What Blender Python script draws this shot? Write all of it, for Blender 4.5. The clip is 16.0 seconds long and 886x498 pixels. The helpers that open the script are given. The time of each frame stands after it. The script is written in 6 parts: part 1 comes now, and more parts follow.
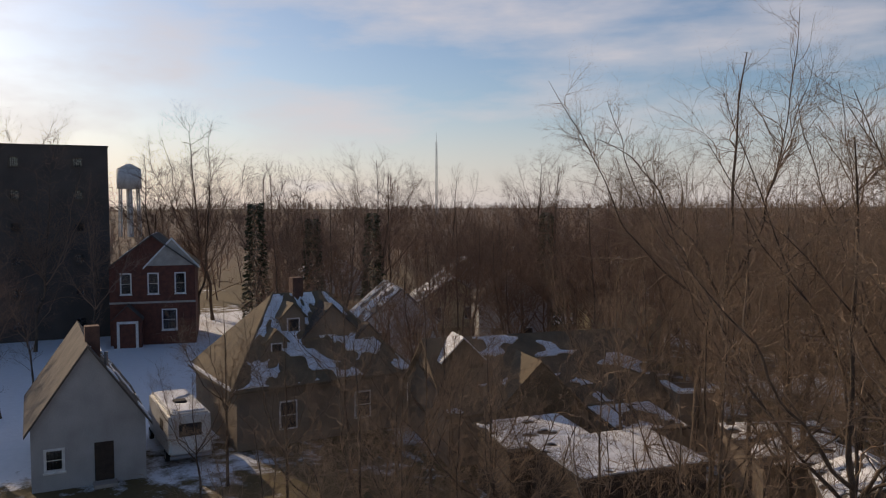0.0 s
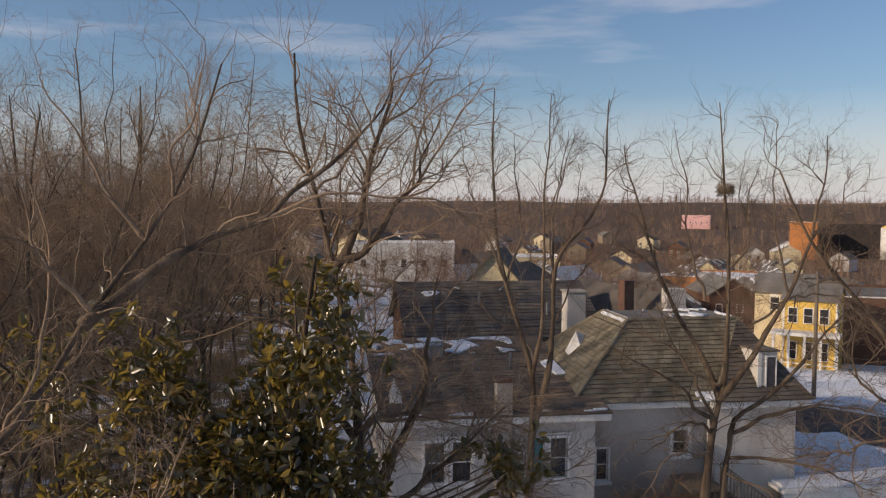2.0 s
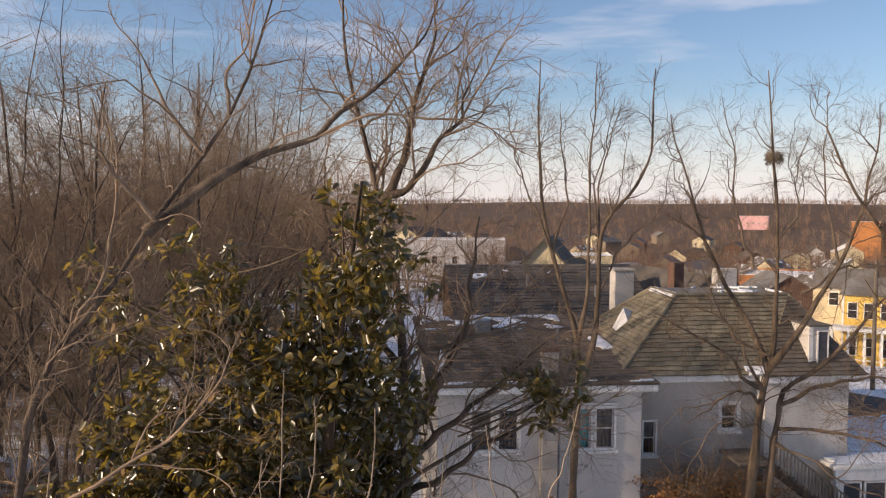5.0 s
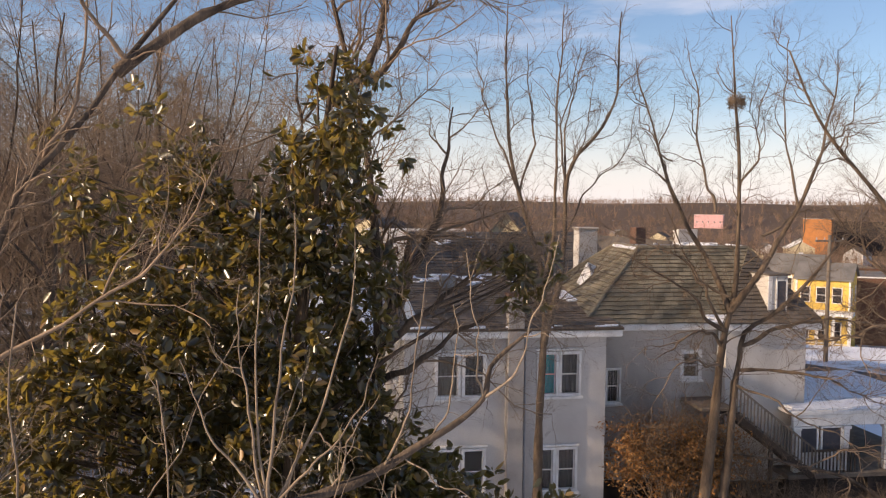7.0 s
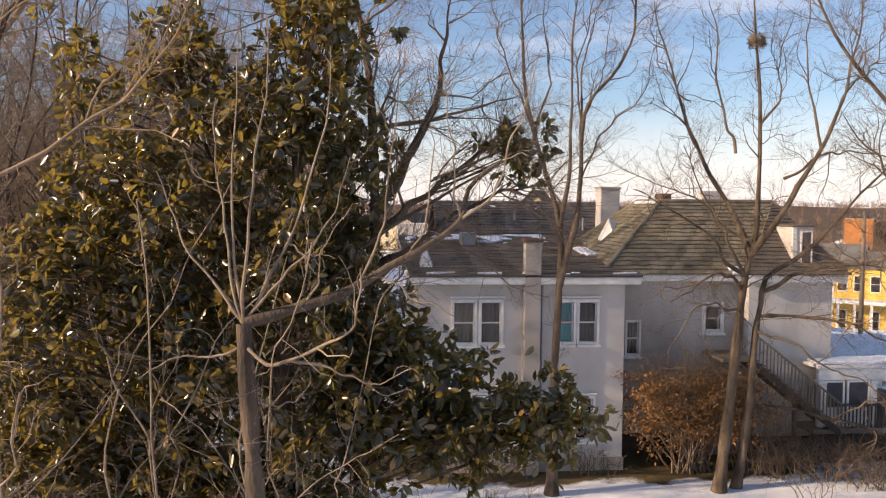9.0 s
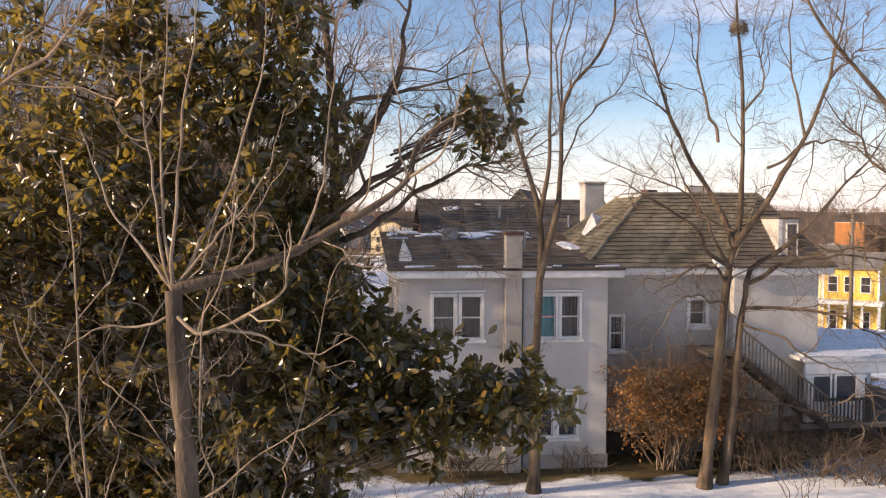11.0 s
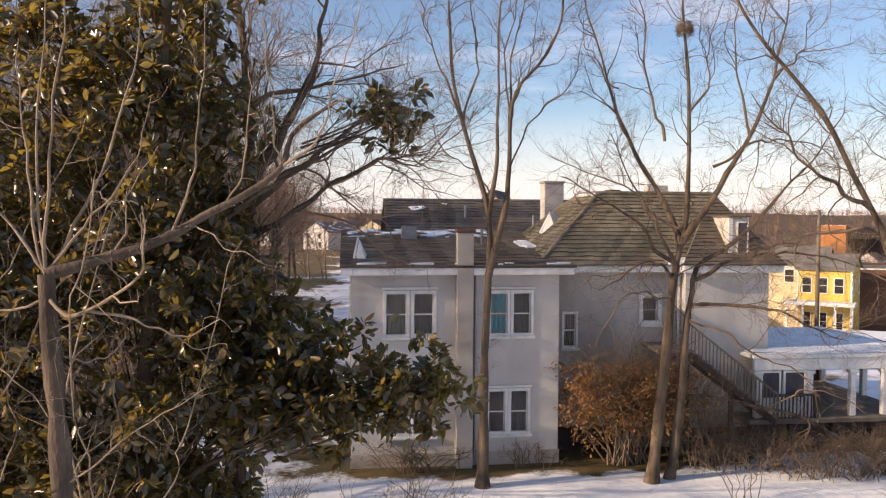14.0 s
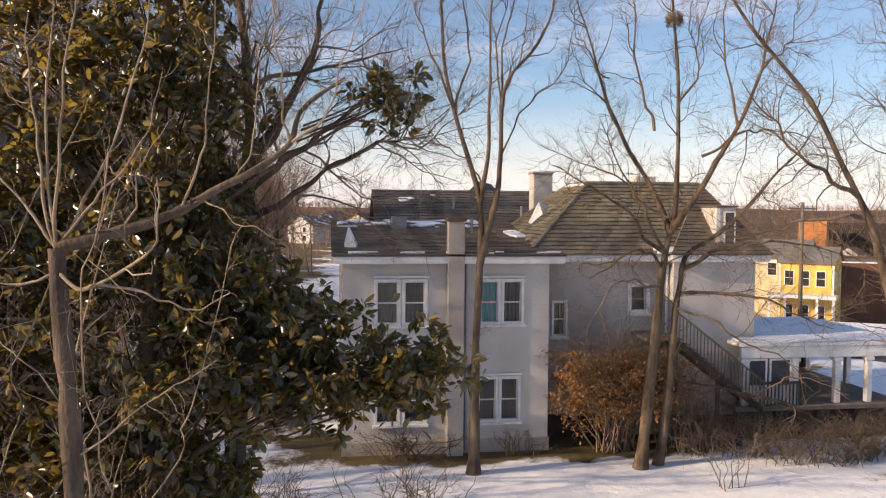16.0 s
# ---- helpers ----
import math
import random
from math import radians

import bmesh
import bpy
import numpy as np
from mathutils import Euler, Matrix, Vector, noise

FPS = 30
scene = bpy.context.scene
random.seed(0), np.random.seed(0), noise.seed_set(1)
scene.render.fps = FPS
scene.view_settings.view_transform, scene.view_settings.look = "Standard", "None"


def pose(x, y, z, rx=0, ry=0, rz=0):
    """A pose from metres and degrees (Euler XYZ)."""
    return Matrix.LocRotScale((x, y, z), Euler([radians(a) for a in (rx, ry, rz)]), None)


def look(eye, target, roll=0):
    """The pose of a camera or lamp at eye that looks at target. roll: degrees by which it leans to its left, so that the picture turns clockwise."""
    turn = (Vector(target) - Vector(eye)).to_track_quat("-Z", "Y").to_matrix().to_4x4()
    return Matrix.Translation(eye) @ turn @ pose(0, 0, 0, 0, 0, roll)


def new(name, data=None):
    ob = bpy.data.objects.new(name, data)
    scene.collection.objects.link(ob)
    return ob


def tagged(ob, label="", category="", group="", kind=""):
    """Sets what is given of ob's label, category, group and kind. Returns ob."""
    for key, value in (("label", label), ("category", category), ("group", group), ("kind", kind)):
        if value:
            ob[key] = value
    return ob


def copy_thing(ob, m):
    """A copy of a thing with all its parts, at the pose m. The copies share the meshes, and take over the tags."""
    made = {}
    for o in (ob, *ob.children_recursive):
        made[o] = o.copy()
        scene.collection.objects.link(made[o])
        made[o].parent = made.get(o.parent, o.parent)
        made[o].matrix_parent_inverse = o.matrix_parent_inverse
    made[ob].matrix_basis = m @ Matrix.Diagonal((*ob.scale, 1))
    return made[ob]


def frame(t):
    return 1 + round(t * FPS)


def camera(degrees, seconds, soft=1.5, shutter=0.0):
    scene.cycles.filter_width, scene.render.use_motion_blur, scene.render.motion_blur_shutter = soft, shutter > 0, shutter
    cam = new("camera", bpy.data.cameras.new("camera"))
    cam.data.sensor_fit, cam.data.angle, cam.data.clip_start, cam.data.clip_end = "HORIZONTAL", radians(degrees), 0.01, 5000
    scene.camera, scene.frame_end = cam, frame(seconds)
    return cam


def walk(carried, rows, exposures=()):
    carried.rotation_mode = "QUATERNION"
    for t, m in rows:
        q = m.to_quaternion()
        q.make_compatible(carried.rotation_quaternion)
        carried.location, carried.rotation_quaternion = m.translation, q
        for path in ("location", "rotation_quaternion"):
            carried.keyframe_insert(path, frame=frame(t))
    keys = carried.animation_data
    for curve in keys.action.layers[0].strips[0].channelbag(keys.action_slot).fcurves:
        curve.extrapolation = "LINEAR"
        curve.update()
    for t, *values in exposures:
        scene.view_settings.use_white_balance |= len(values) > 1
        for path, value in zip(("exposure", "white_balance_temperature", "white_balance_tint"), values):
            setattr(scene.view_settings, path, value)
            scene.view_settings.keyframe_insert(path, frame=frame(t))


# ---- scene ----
cam = camera(57.6, 16.0, soft=1.15)
PATH = [
    (0, (-1.905, -25.235, 13.982), (-3.577, -24.142, 13.874), -0.2),
    (0.1, (-1.896, -25.24, 13.954), (-3.443, -23.977, 13.842), -0.2),
    (0.2, (-1.859, -25.287, 13.905), (-3.261, -23.865, 13.786), -0.3),
    (0.3, (-1.859, -25.403, 13.893), (-3.098, -23.838, 13.769), 0.0),
    (0.4, (-1.872, -25.574, 13.891), (-2.935, -23.884, 13.768), 0.3),
    (0.5, (-1.908, -25.705, 13.896), (-2.781, -23.911, 13.763), 0.5),
    (0.6, (-1.965, -25.739, 13.93), (-2.609, -23.851, 13.795), 0.4),
    (0.7, (-1.937, -25.7, 13.93), (-2.366, -23.752, 13.79), 0.6),
    (0.8, (-1.837, -25.64, 13.92), (-2.061, -23.658, 13.783), 0.7),
    (1, (-1.703, -25.549, 13.807), (-1.505, -23.562, 13.687), 0.8),
    (1.5, (-1.827, -25.921, 13.759), (-1.499, -23.951, 13.646), 0.3),
    (2, (-1.855, -26.004, 13.763), (-1.547, -24.031, 13.648), 0.3),
    (2.5, (-1.883, -26.133, 13.751), (-1.57, -24.161, 13.634), 0.2),
    (3, (-1.93, -26.157, 13.749), (-1.65, -24.18, 13.635), 0.2),
    (3.2, (-1.945, -26.197, 13.742), (-1.66, -24.22, 13.623), 0.3),
    (5.3, (-1.761, -26.578, 12.49), (-1.586, -24.589, 12.38), 0.2),
    (5.5, (-1.784, -26.593, 12.323), (-1.582, -24.607, 12.21), 0.3),
    (6, (-1.868, -26.546, 11.844), (-1.678, -24.558, 11.732), 0.3),
    (6.5, (-1.926, -26.539, 11.364), (-1.699, -24.556, 11.252), 0.4),
    (7, (-1.984, -26.545, 10.909), (-1.704, -24.567, 10.798), 0.5),
    (7.5, (-2.011, -26.516, 10.463), (-1.686, -24.545, 10.353), 0.7),
    (8, (-2.01, -26.423, 9.955), (-1.759, -24.442, 9.845), 0.3),
    (8.5, (-1.767, -26.497, 9.45), (-1.585, -24.508, 9.341), 0.2),
    (9, (-1.37, -26.67, 8.967), (-1.175, -24.682, 8.865), 0.5),
    (9.2, (-1.267, -26.702, 8.782), (-1.061, -24.715, 8.682), 0.5),
    (11.5, (-0.622, -26.138, 8.489), (-0.413, -24.15, 8.408), 0.1),
    (12, (-0.29, -26.161, 8.47), (-0.106, -24.171, 8.392), 0.0),
    (12.5, (-0.07, -26.129, 8.435), (0.163, -24.144, 8.36), 0.1),
    (13, (0.098, -26.186, 8.406), (0.331, -24.201, 8.337), 0.0),
    (13.5, (0.211, -26.359, 8.379), (0.444, -24.375, 8.302), 0.1),
    (14, (0.283, -26.569, 8.349), (0.525, -24.585, 8.27), 0.3),
    (14.5, (0.313, -26.685, 8.289), (0.58, -24.704, 8.216), 0.4),
    (15, (0.31, -26.695, 8.247), (0.579, -24.715, 8.168), 0.4),
    (15.5, (0.255, -26.645, 8.193), (0.507, -24.663, 8.112), 0.3),
    (16, (0.038, -26.665, 8.158), (0.319, -24.687, 8.066), 0.4),
]
walk(cam, [(t, look(e, g, r)) for t, e, g, r in PATH],
     [(0, -0.44, 6600, 15), (0.6, -0.47, 6400, 15), (1.0, -0.56, 6300, 14), (1.6, -0.40, 6350, 14), (2.2, -0.22, 6400, 14), (3.2, 0.02, 6500, 14), (5.5, 0.26, 6700, 17), (9, 0.53, 6850, 18), (11.5, 0.65, 6900, 18), (16, 0.5, 6900, 18)])

# ---------------------------------------------------------------- world, sun
SUN_EL, SUN_AZ = radians(22), radians(-100)      # azimuth clockwise from +y
world = bpy.data.worlds.new("winter_sky")
scene.world = world
world.use_nodes = True
wn, wl = world.node_tree.nodes, world.node_tree.links
bg = wn["Background"]
sky = wn.new("ShaderNodeTexSky")
sky.sky_type, sky.sun_disc = "NISHITA", False
sky.sun_elevation, sky.sun_rotation = SUN_EL, SUN_AZ
sky.air_density, sky.dust_density, sky.ozone_density = 1.0, 0.7, 3.2
wtc = wn.new("ShaderNodeTexCoord")
wmap = wn.new("ShaderNodeMapping")
wmap.inputs["Scale"].default_value = (1.1, 2.6, 9.0)
wmap.inputs["Rotation"].default_value = (0, 0.06, radians(24))
wnoise = wn.new("ShaderNodeTexNoise")
wnoise.inputs["Scale"].default_value, wnoise.inputs["Detail"].default_value, wnoise.inputs["Roughness"].default_value = 1.3, 7, 0.55
wramp = wn.new("ShaderNodeValToRGB")
wramp.color_ramp.elements[0].position, wramp.color_ramp.elements[1].position = 0.53, 0.82
wsep = wn.new("ShaderNodeSeparateXYZ")
whor = wn.new("ShaderNodeMapRange")             # haze bank along the horizon
whor.inputs["From Min"].default_value, whor.inputs["From Max"].default_value = 0.0, 0.13
whor.inputs["To Min"].default_value, whor.inputs["To Max"].default_value = 0.75, 0.0
wadd = wn.new("ShaderNodeMath")
wadd.operation, wadd.use_clamp = "MAXIMUM", True
wmix = wn.new("ShaderNodeMixRGB")
wmix.inputs[2].default_value = (7.6, 7.2, 7.2, 1)
wl.new(wtc.outputs["Generated"], wmap.inputs["Vector"])
wl.new(wmap.outputs["Vector"], wnoise.inputs["Vector"])
wl.new(wtc.outputs["Generated"], wsep.inputs[0])
wl.new(wsep.outputs["Z"], whor.inputs["Value"])
wwest = wn.new("ShaderNodeMapRange")            # cirrus thickens towards the west
wwest.inputs["From Min"].default_value, wwest.inputs["From Max"].default_value = 0.55, -1.0
wwest.inputs["To Min"].default_value, wwest.inputs["To Max"].default_value = -0.08, 0.13
wsum = wn.new("ShaderNodeMath")
wl.new(wsep.outputs["X"], wwest.inputs["Value"])
wl.new(wnoise.outputs["Fac"], wsum.inputs[0])
wl.new(wwest.outputs["Result"], wsum.inputs[1])
wl.new(wsum.outputs[0], wramp.inputs["Fac"])
wl.new(wramp.outputs["Color"], wadd.inputs[0])
wl.new(whor.outputs["Result"], wadd.inputs[1])
wl.new(wadd.outputs[0], wmix.inputs[0])
wl.new(sky.outputs["Color"], wmix.inputs[1])
wl.new(wmix.outputs[0], bg.inputs["Color"])
bg.inputs["Strength"].default_value = 0.118

sun = new("sun", bpy.data.lights.new("sun", "SUN"))
sun.data.energy, sun.data.angle, sun.data.color = 5.0, radians(0.55), (1.0, 0.79, 0.54)
sun.matrix_world = look((0, 0, 0), (-math.sin(SUN_AZ) * math.cos(SUN_EL), -math.cos(SUN_AZ) * math.cos(SUN_EL), -math.sin(SUN_EL)))


# ---------------------------------------------------------------- materials
def material(name, base, other=None, scale=4.0, fine=60.0, rough=0.8, bump=0.3, metal=0.0, per="", contrast=(0.35, 0.7), spec=0.3, stretch=(1, 1, 1)):
    """A base colour that drifts to another at a coarse and a fine scale, with relief; per: 'object' or 'island' for a shift of value."""
    m = bpy.data.materials.new(name)
    m.use_nodes = True
    n, l = m.node_tree.nodes, m.node_tree.links
    b = n["Principled BSDF"]
    b.inputs["Roughness"].default_value, b.inputs["Metallic"].default_value = rough, metal
    b.inputs["Specular IOR Level"].default_value = spec
    other = other or tuple(c * 0.7 for c in base)
    tc, mp = n.new("ShaderNodeTexCoord"), n.new("ShaderNodeMapping")
    mp.inputs["Scale"].default_value = stretch
    l.new(tc.outputs["Object"], mp.inputs["Vector"])
    a, f = n.new("ShaderNodeTexNoise"), n.new("ShaderNodeTexNoise")
    a.inputs["Scale"].default_value, a.inputs["Detail"].default_value = scale, 6
    f.inputs["Scale"].default_value, f.inputs["Detail"].default_value = fine, 3
    for t in (a, f):
        l.new(mp.outputs["Vector"], t.inputs["Vector"])
    mr = n.new("ShaderNodeMapRange")
    mr.inputs["From Min"].default_value, mr.inputs["From Max"].default_value = contrast
    l.new(a.outputs["Fac"], mr.inputs["Value"])
    mix = n.new("ShaderNodeMixRGB")
    mix.inputs[1].default_value, mix.inputs[2].default_value = (*base, 1), (*other, 1)
    l.new(mr.outputs["Result"], mix.inputs[0])
    fr = n.new("ShaderNodeMapRange")
    fr.inputs["From Min"].default_value, fr.inputs["From Max"].default_value = 0.3, 0.7
    fr.inputs["To Min"].default_value, fr.inputs["To Max"].default_value = 0.8, 1.15
    l.new(f.outputs["Fac"], fr.inputs["Value"])
    mul = n.new("ShaderNodeVectorMath")
    mul.operation = "SCALE"
    l.new(mix.outputs[0], mul.inputs[0])
    l.new(fr.outputs["Result"], mul.inputs["Scale"])
    out = mul.outputs[0]
    if per:
        g = n.new("ShaderNodeObjectInfo") if per == "object" else n.new("ShaderNodeNewGeometry")
        pr = n.new("ShaderNodeMapRange")
        pr.inputs["To Min"].default_value, pr.inputs["To Max"].default_value = 0.72, 1.25
        l.new(g.outputs["Random" if per == "object" else "Random Per Island"], pr.inputs["Value"])
        m2 = n.new("ShaderNodeVectorMath")
        m2.operation = "SCALE"
        l.new(out, m2.inputs[0])
        l.new(pr.outputs["Result"], m2.inputs["Scale"])
        out = m2.outputs[0]
    l.new(out, b.inputs["Base Color"])
    if bump:
        bp = n.new("ShaderNodeBump")
        bp.inputs["Strength"].default_value, bp.inputs["Distance"].default_value = bump, 0.02
        l.new(f.outputs["Fac"], bp.inputs["Height"])
        l.new(bp.outputs["Normal"], b.inputs["Normal"])
    return m


def leaf_material(name, colours, rough=0.45, spec=0.5, glow=(0.4, 0.3, 0.06), through_part=0.0):
    """Each leaf takes one of several colours by its island; some sunlight comes through it."""
    m = bpy.data.materials.new(name)
    m.use_nodes = True
    n, l = m.node_tree.nodes, m.node_tree.links
    b = n["Principled BSDF"]
    b.inputs["Roughness"].default_value, b.inputs["Specular IOR Level"].default_value = rough, spec
    g, ramp = n.new("ShaderNodeNewGeometry"), n.new("ShaderNodeValToRGB")
    while len(ramp.color_ramp.elements) < len(colours):
        ramp.color_ramp.elements.new(0.5)
    for e, (p, c) in zip(ramp.color_ramp.elements, colours):
        e.position, e.color = p, (*c, 1)
    l.new(g.outputs["Random Per Island"], ramp.inputs["Fac"])
    l.new(ramp.outputs["Color"], b.inputs["Base Color"])
    if through_part:
        tr, mx = n.new("ShaderNodeBsdfTranslucent"), n.new("ShaderNodeMixShader")
        tr.inputs["Color"].default_value = (*glow, 1)
        mx.inputs[0].default_value = through_part
        l.new(b.outputs[0], mx.inputs[1])
        l.new(tr.outputs[0], mx.inputs[2])
        l.new(mx.outputs[0], n["Material Output"].inputs["Surface"])
    return m


def glass_material(name, tint, rough=0.08):
    m = bpy.data.materials.new(name)
    m.use_nodes = True
    b = m.node_tree.nodes["Principled BSDF"]
    b.inputs["Base Color"].default_value, b.inputs["Roughness"].default_value = (*tint, 1), rough
    b.inputs["Transmission Weight"].default_value, b.inputs["IOR"].default_value = 1.0, 1.4
    return m


M_STUCCO = material("white_stucco", (0.58, 0.55, 0.515), (0.38, 0.35, 0.325), 0.75, 40, 0.9, 0.45, contrast=(0.42, 0.80), stretch=(1, 1, 0.55))
M_STUCCO_OLD = material("stained_stucco", (0.53, 0.50, 0.47), (0.25, 0.225, 0.20), 0.55, 40, 0.9, 0.5, contrast=(0.40, 0.78), stretch=(1, 1, 0.7))
M_STUCCO_TAN = material("weathered_stucco", (0.47, 0.42, 0.37), (0.33, 0.295, 0.26), 1.2, 45, 0.9, 0.4)
M_TRIM = material("white_trim_paint", (0.80, 0.79, 0.77), (0.64, 0.62, 0.59), 3, 80, 0.6, 0.15)
M_TEAL = material("teal_curtain", (0.04, 0.66, 0.70), (0.03, 0.55, 0.60), 6, 60, 0.9, 0.2)
M_BLIND_TAN = material("tan_blind", (0.26, 0.235, 0.20), (0.20, 0.18, 0.155), 3, 60, 0.85, 0.2)
# The hall's shaded front is put into this darker brick colour.
M_BRICK_SHADED = material("shade_darkened_brick", (0.045, 0.035, 0.033), (0.03, 0.025, 0.024), 0.5, 12, 0.9, 0.3)
M_BLIND = material("grey_blind", (0.075, 0.075, 0.09), (0.05, 0.05, 0.06), 3, 60, 0.8, 0.2)
M_GLASS = glass_material("window_glass", (0.85, 0.9, 0.92))
# Darkness of unlit rooms put into the colour, on inner slabs and panes.
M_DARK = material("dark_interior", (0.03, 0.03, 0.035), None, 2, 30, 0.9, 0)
M_SHINGLE = material("mossy_shingle", (0.255, 0.225, 0.165), (0.125, 0.11, 0.08), 1.6, 25, 0.95, 0.6, per="island")
M_SHINGLE_BROWN = material("brown_shingle", (0.20, 0.155, 0.118), (0.12, 0.094, 0.074), 1.3, 25, 0.95, 0.6, per="island")
M_SHINGLE_DARK = material("dark_shingle", (0.145, 0.126, 0.11), (0.085, 0.075, 0.067), 1.1, 25, 0.95, 0.6, per="island")
M_SHINGLE_TAN = material("tan_shingle", (0.20, 0.155, 0.10), (0.12, 0.10, 0.07), 0.8, 22, 0.95, 0.5)
M_ROOF_GREY = material("grey_roofing", (0.20, 0.19, 0.18), (0.12, 0.115, 0.11), 0.5, 14, 0.95, 0.3)
M_SNOW = material("snow", (0.84, 0.86, 0.9), (0.70, 0.72, 0.77), 1.5, 12, 0.7, 0.5, spec=0.2)
M_BRICK = material("dark_red_brick", (0.17, 0.065, 0.045), (0.10, 0.045, 0.035), 2.0, 30, 0.9, 0.4)
M_BRICK_OR = material("orange_brick", (0.50, 0.21, 0.075), (0.38, 0.16, 0.06), 0.6, 12, 0.9, 0.3)
M_BRICK_BROWN = material("brown_brick", (0.14, 0.07, 0.045), (0.09, 0.05, 0.035), 0.5, 12, 0.9, 0.3)
M_BRICK_CHIM = material("chimney_brick", (0.16, 0.09, 0.065), (0.10, 0.06, 0.05), 3, 35, 0.95, 0.5)
M_YELLOW = material("yellow_siding", (0.74, 0.50, 0.11), (0.62, 0.41, 0.10), 0.8, 20, 0.8, 0.3)
M_CREAM = material("cream_siding", (0.66, 0.57, 0.38), (0.54, 0.46, 0.31), 0.8, 20, 0.8, 0.2)
M_TAN = material("tan_siding", (0.26, 0.21, 0.155), (0.19, 0.15, 0.115), 0.7, 18, 0.85, 0.2)
M_WHITE = material("white_siding", (0.66, 0.65, 0.64), (0.52, 0.51, 0.5), 0.8, 20, 0.8, 0.2)
M_GREY_SIDING = material("grey_white_siding", (0.45, 0.44, 0.43), (0.34, 0.33, 0.32), 0.8, 20, 0.8, 0.2)
M_PINK = material("pink_paint", (0.70, 0.42, 0.42), (0.62, 0.36, 0.36), 0.5, 10, 0.8, 0.2)
M_CONCRETE = material("dark_block_wall", (0.10, 0.085, 0.075), (0.07, 0.06, 0.055), 0.4, 10, 0.9, 0.2)
M_WOOD_GREY = material("weathered_wood", (0.20, 0.165, 0.13), (0.12, 0.10, 0.085), 3, 40, 0.9, 0.4)
M_WOOD_DARK = material("dark_wood", (0.07, 0.052, 0.04), (0.045, 0.035, 0.03), 3, 40, 0.9, 0.4)
M_METAL = material("galvanised_metal", (0.35, 0.36, 0.38), (0.25, 0.26, 0.28), 3, 40, 0.45, 0.1, metal=0.8)
M_BARK = material("grey_brown_bark", (0.20, 0.145, 0.098), (0.066, 0.048, 0.035), 3.5, 30, 0.95, 1.0, stretch=(1, 1, 0.3), contrast=(0.3, 0.65))
M_BARK_DARK = material("dark_bark", (0.165, 0.122, 0.088), (0.055, 0.042, 0.033), 3.5, 30, 0.95, 1.0, stretch=(1, 1, 0.3), contrast=(0.3, 0.65))
M_TWIG = material("twig_bark", (0.345, 0.247, 0.168), (0.155, 0.113, 0.08), 1.2, 30, 0.9, 0.3, contrast=(0.3, 0.7))
M_TWIG_BROWN = material("brown_twig", (0.22, 0.16, 0.11), (0.10, 0.074, 0.053), 1.2, 30, 0.9, 0.3, contrast=(0.3, 0.7))
M_TWIG_PALE = material("pale_twig", (0.35, 0.27, 0.19), (0.13, 0.098, 0.072), 2.0, 30, 0.85, 0.2)
M_TWIG_FAR = material("far_twig", (0.24, 0.153, 0.106), (0.13, 0.087, 0.065), 0.3, 20, 0.95, 0, per="object")
# Distance haze and sunlight put into the colour: paler than far_twig.
M_TWIG_HAZED = material("haze_lightened_twig", (0.36, 0.24, 0.17), (0.22, 0.15, 0.11), 0.05, 20, 0.95, 0)
M_ASPHALT = material("asphalt", (0.05, 0.05, 0.052), (0.08, 0.08, 0.08), 0.8, 30, 0.9, 0.3)
M_RV = material("white_coachwork", (0.7, 0.7, 0.68), (0.6, 0.6, 0.58), 1.0, 30, 0.4, 0.05)
M_RUBBER = material("tyre_rubber", (0.025, 0.025, 0.025), None, 4, 40, 0.8, 0.2)
M_LEAF = leaf_material("magnolia_leaf", [(0.0, (0.008, 0.0105, 0.005)), (0.74, (0.016, 0.020, 0.008)), (0.87, (0.045, 0.043, 0.014)), (0.95, (0.16, 0.105, 0.034)), (1.0, (0.29, 0.16, 0.05))], 0.32, 0.85, (0.72, 0.53, 0.10), 0.2)
M_LEAF_ONE = material("single_magnolia_leaf", (0.05, 0.055, 0.016), (0.20, 0.14, 0.04), 0.6, 40, 0.35, 0.1, per="object", spec=0.6)
M_IVY = leaf_material("ivy_leaf", [(0.0, (0.014, 0.028, 0.012)), (1.0, (0.05, 0.06, 0.02))], 0.5, 0.4)
M_DRYLEAF = leaf_material("dry_leaf", [(0.0, (0.22, 0.10, 0.035)), (0.6, (0.36, 0.175, 0.06)), (1.0, (0.44, 0.25, 0.10))], 0.8, 0.2)


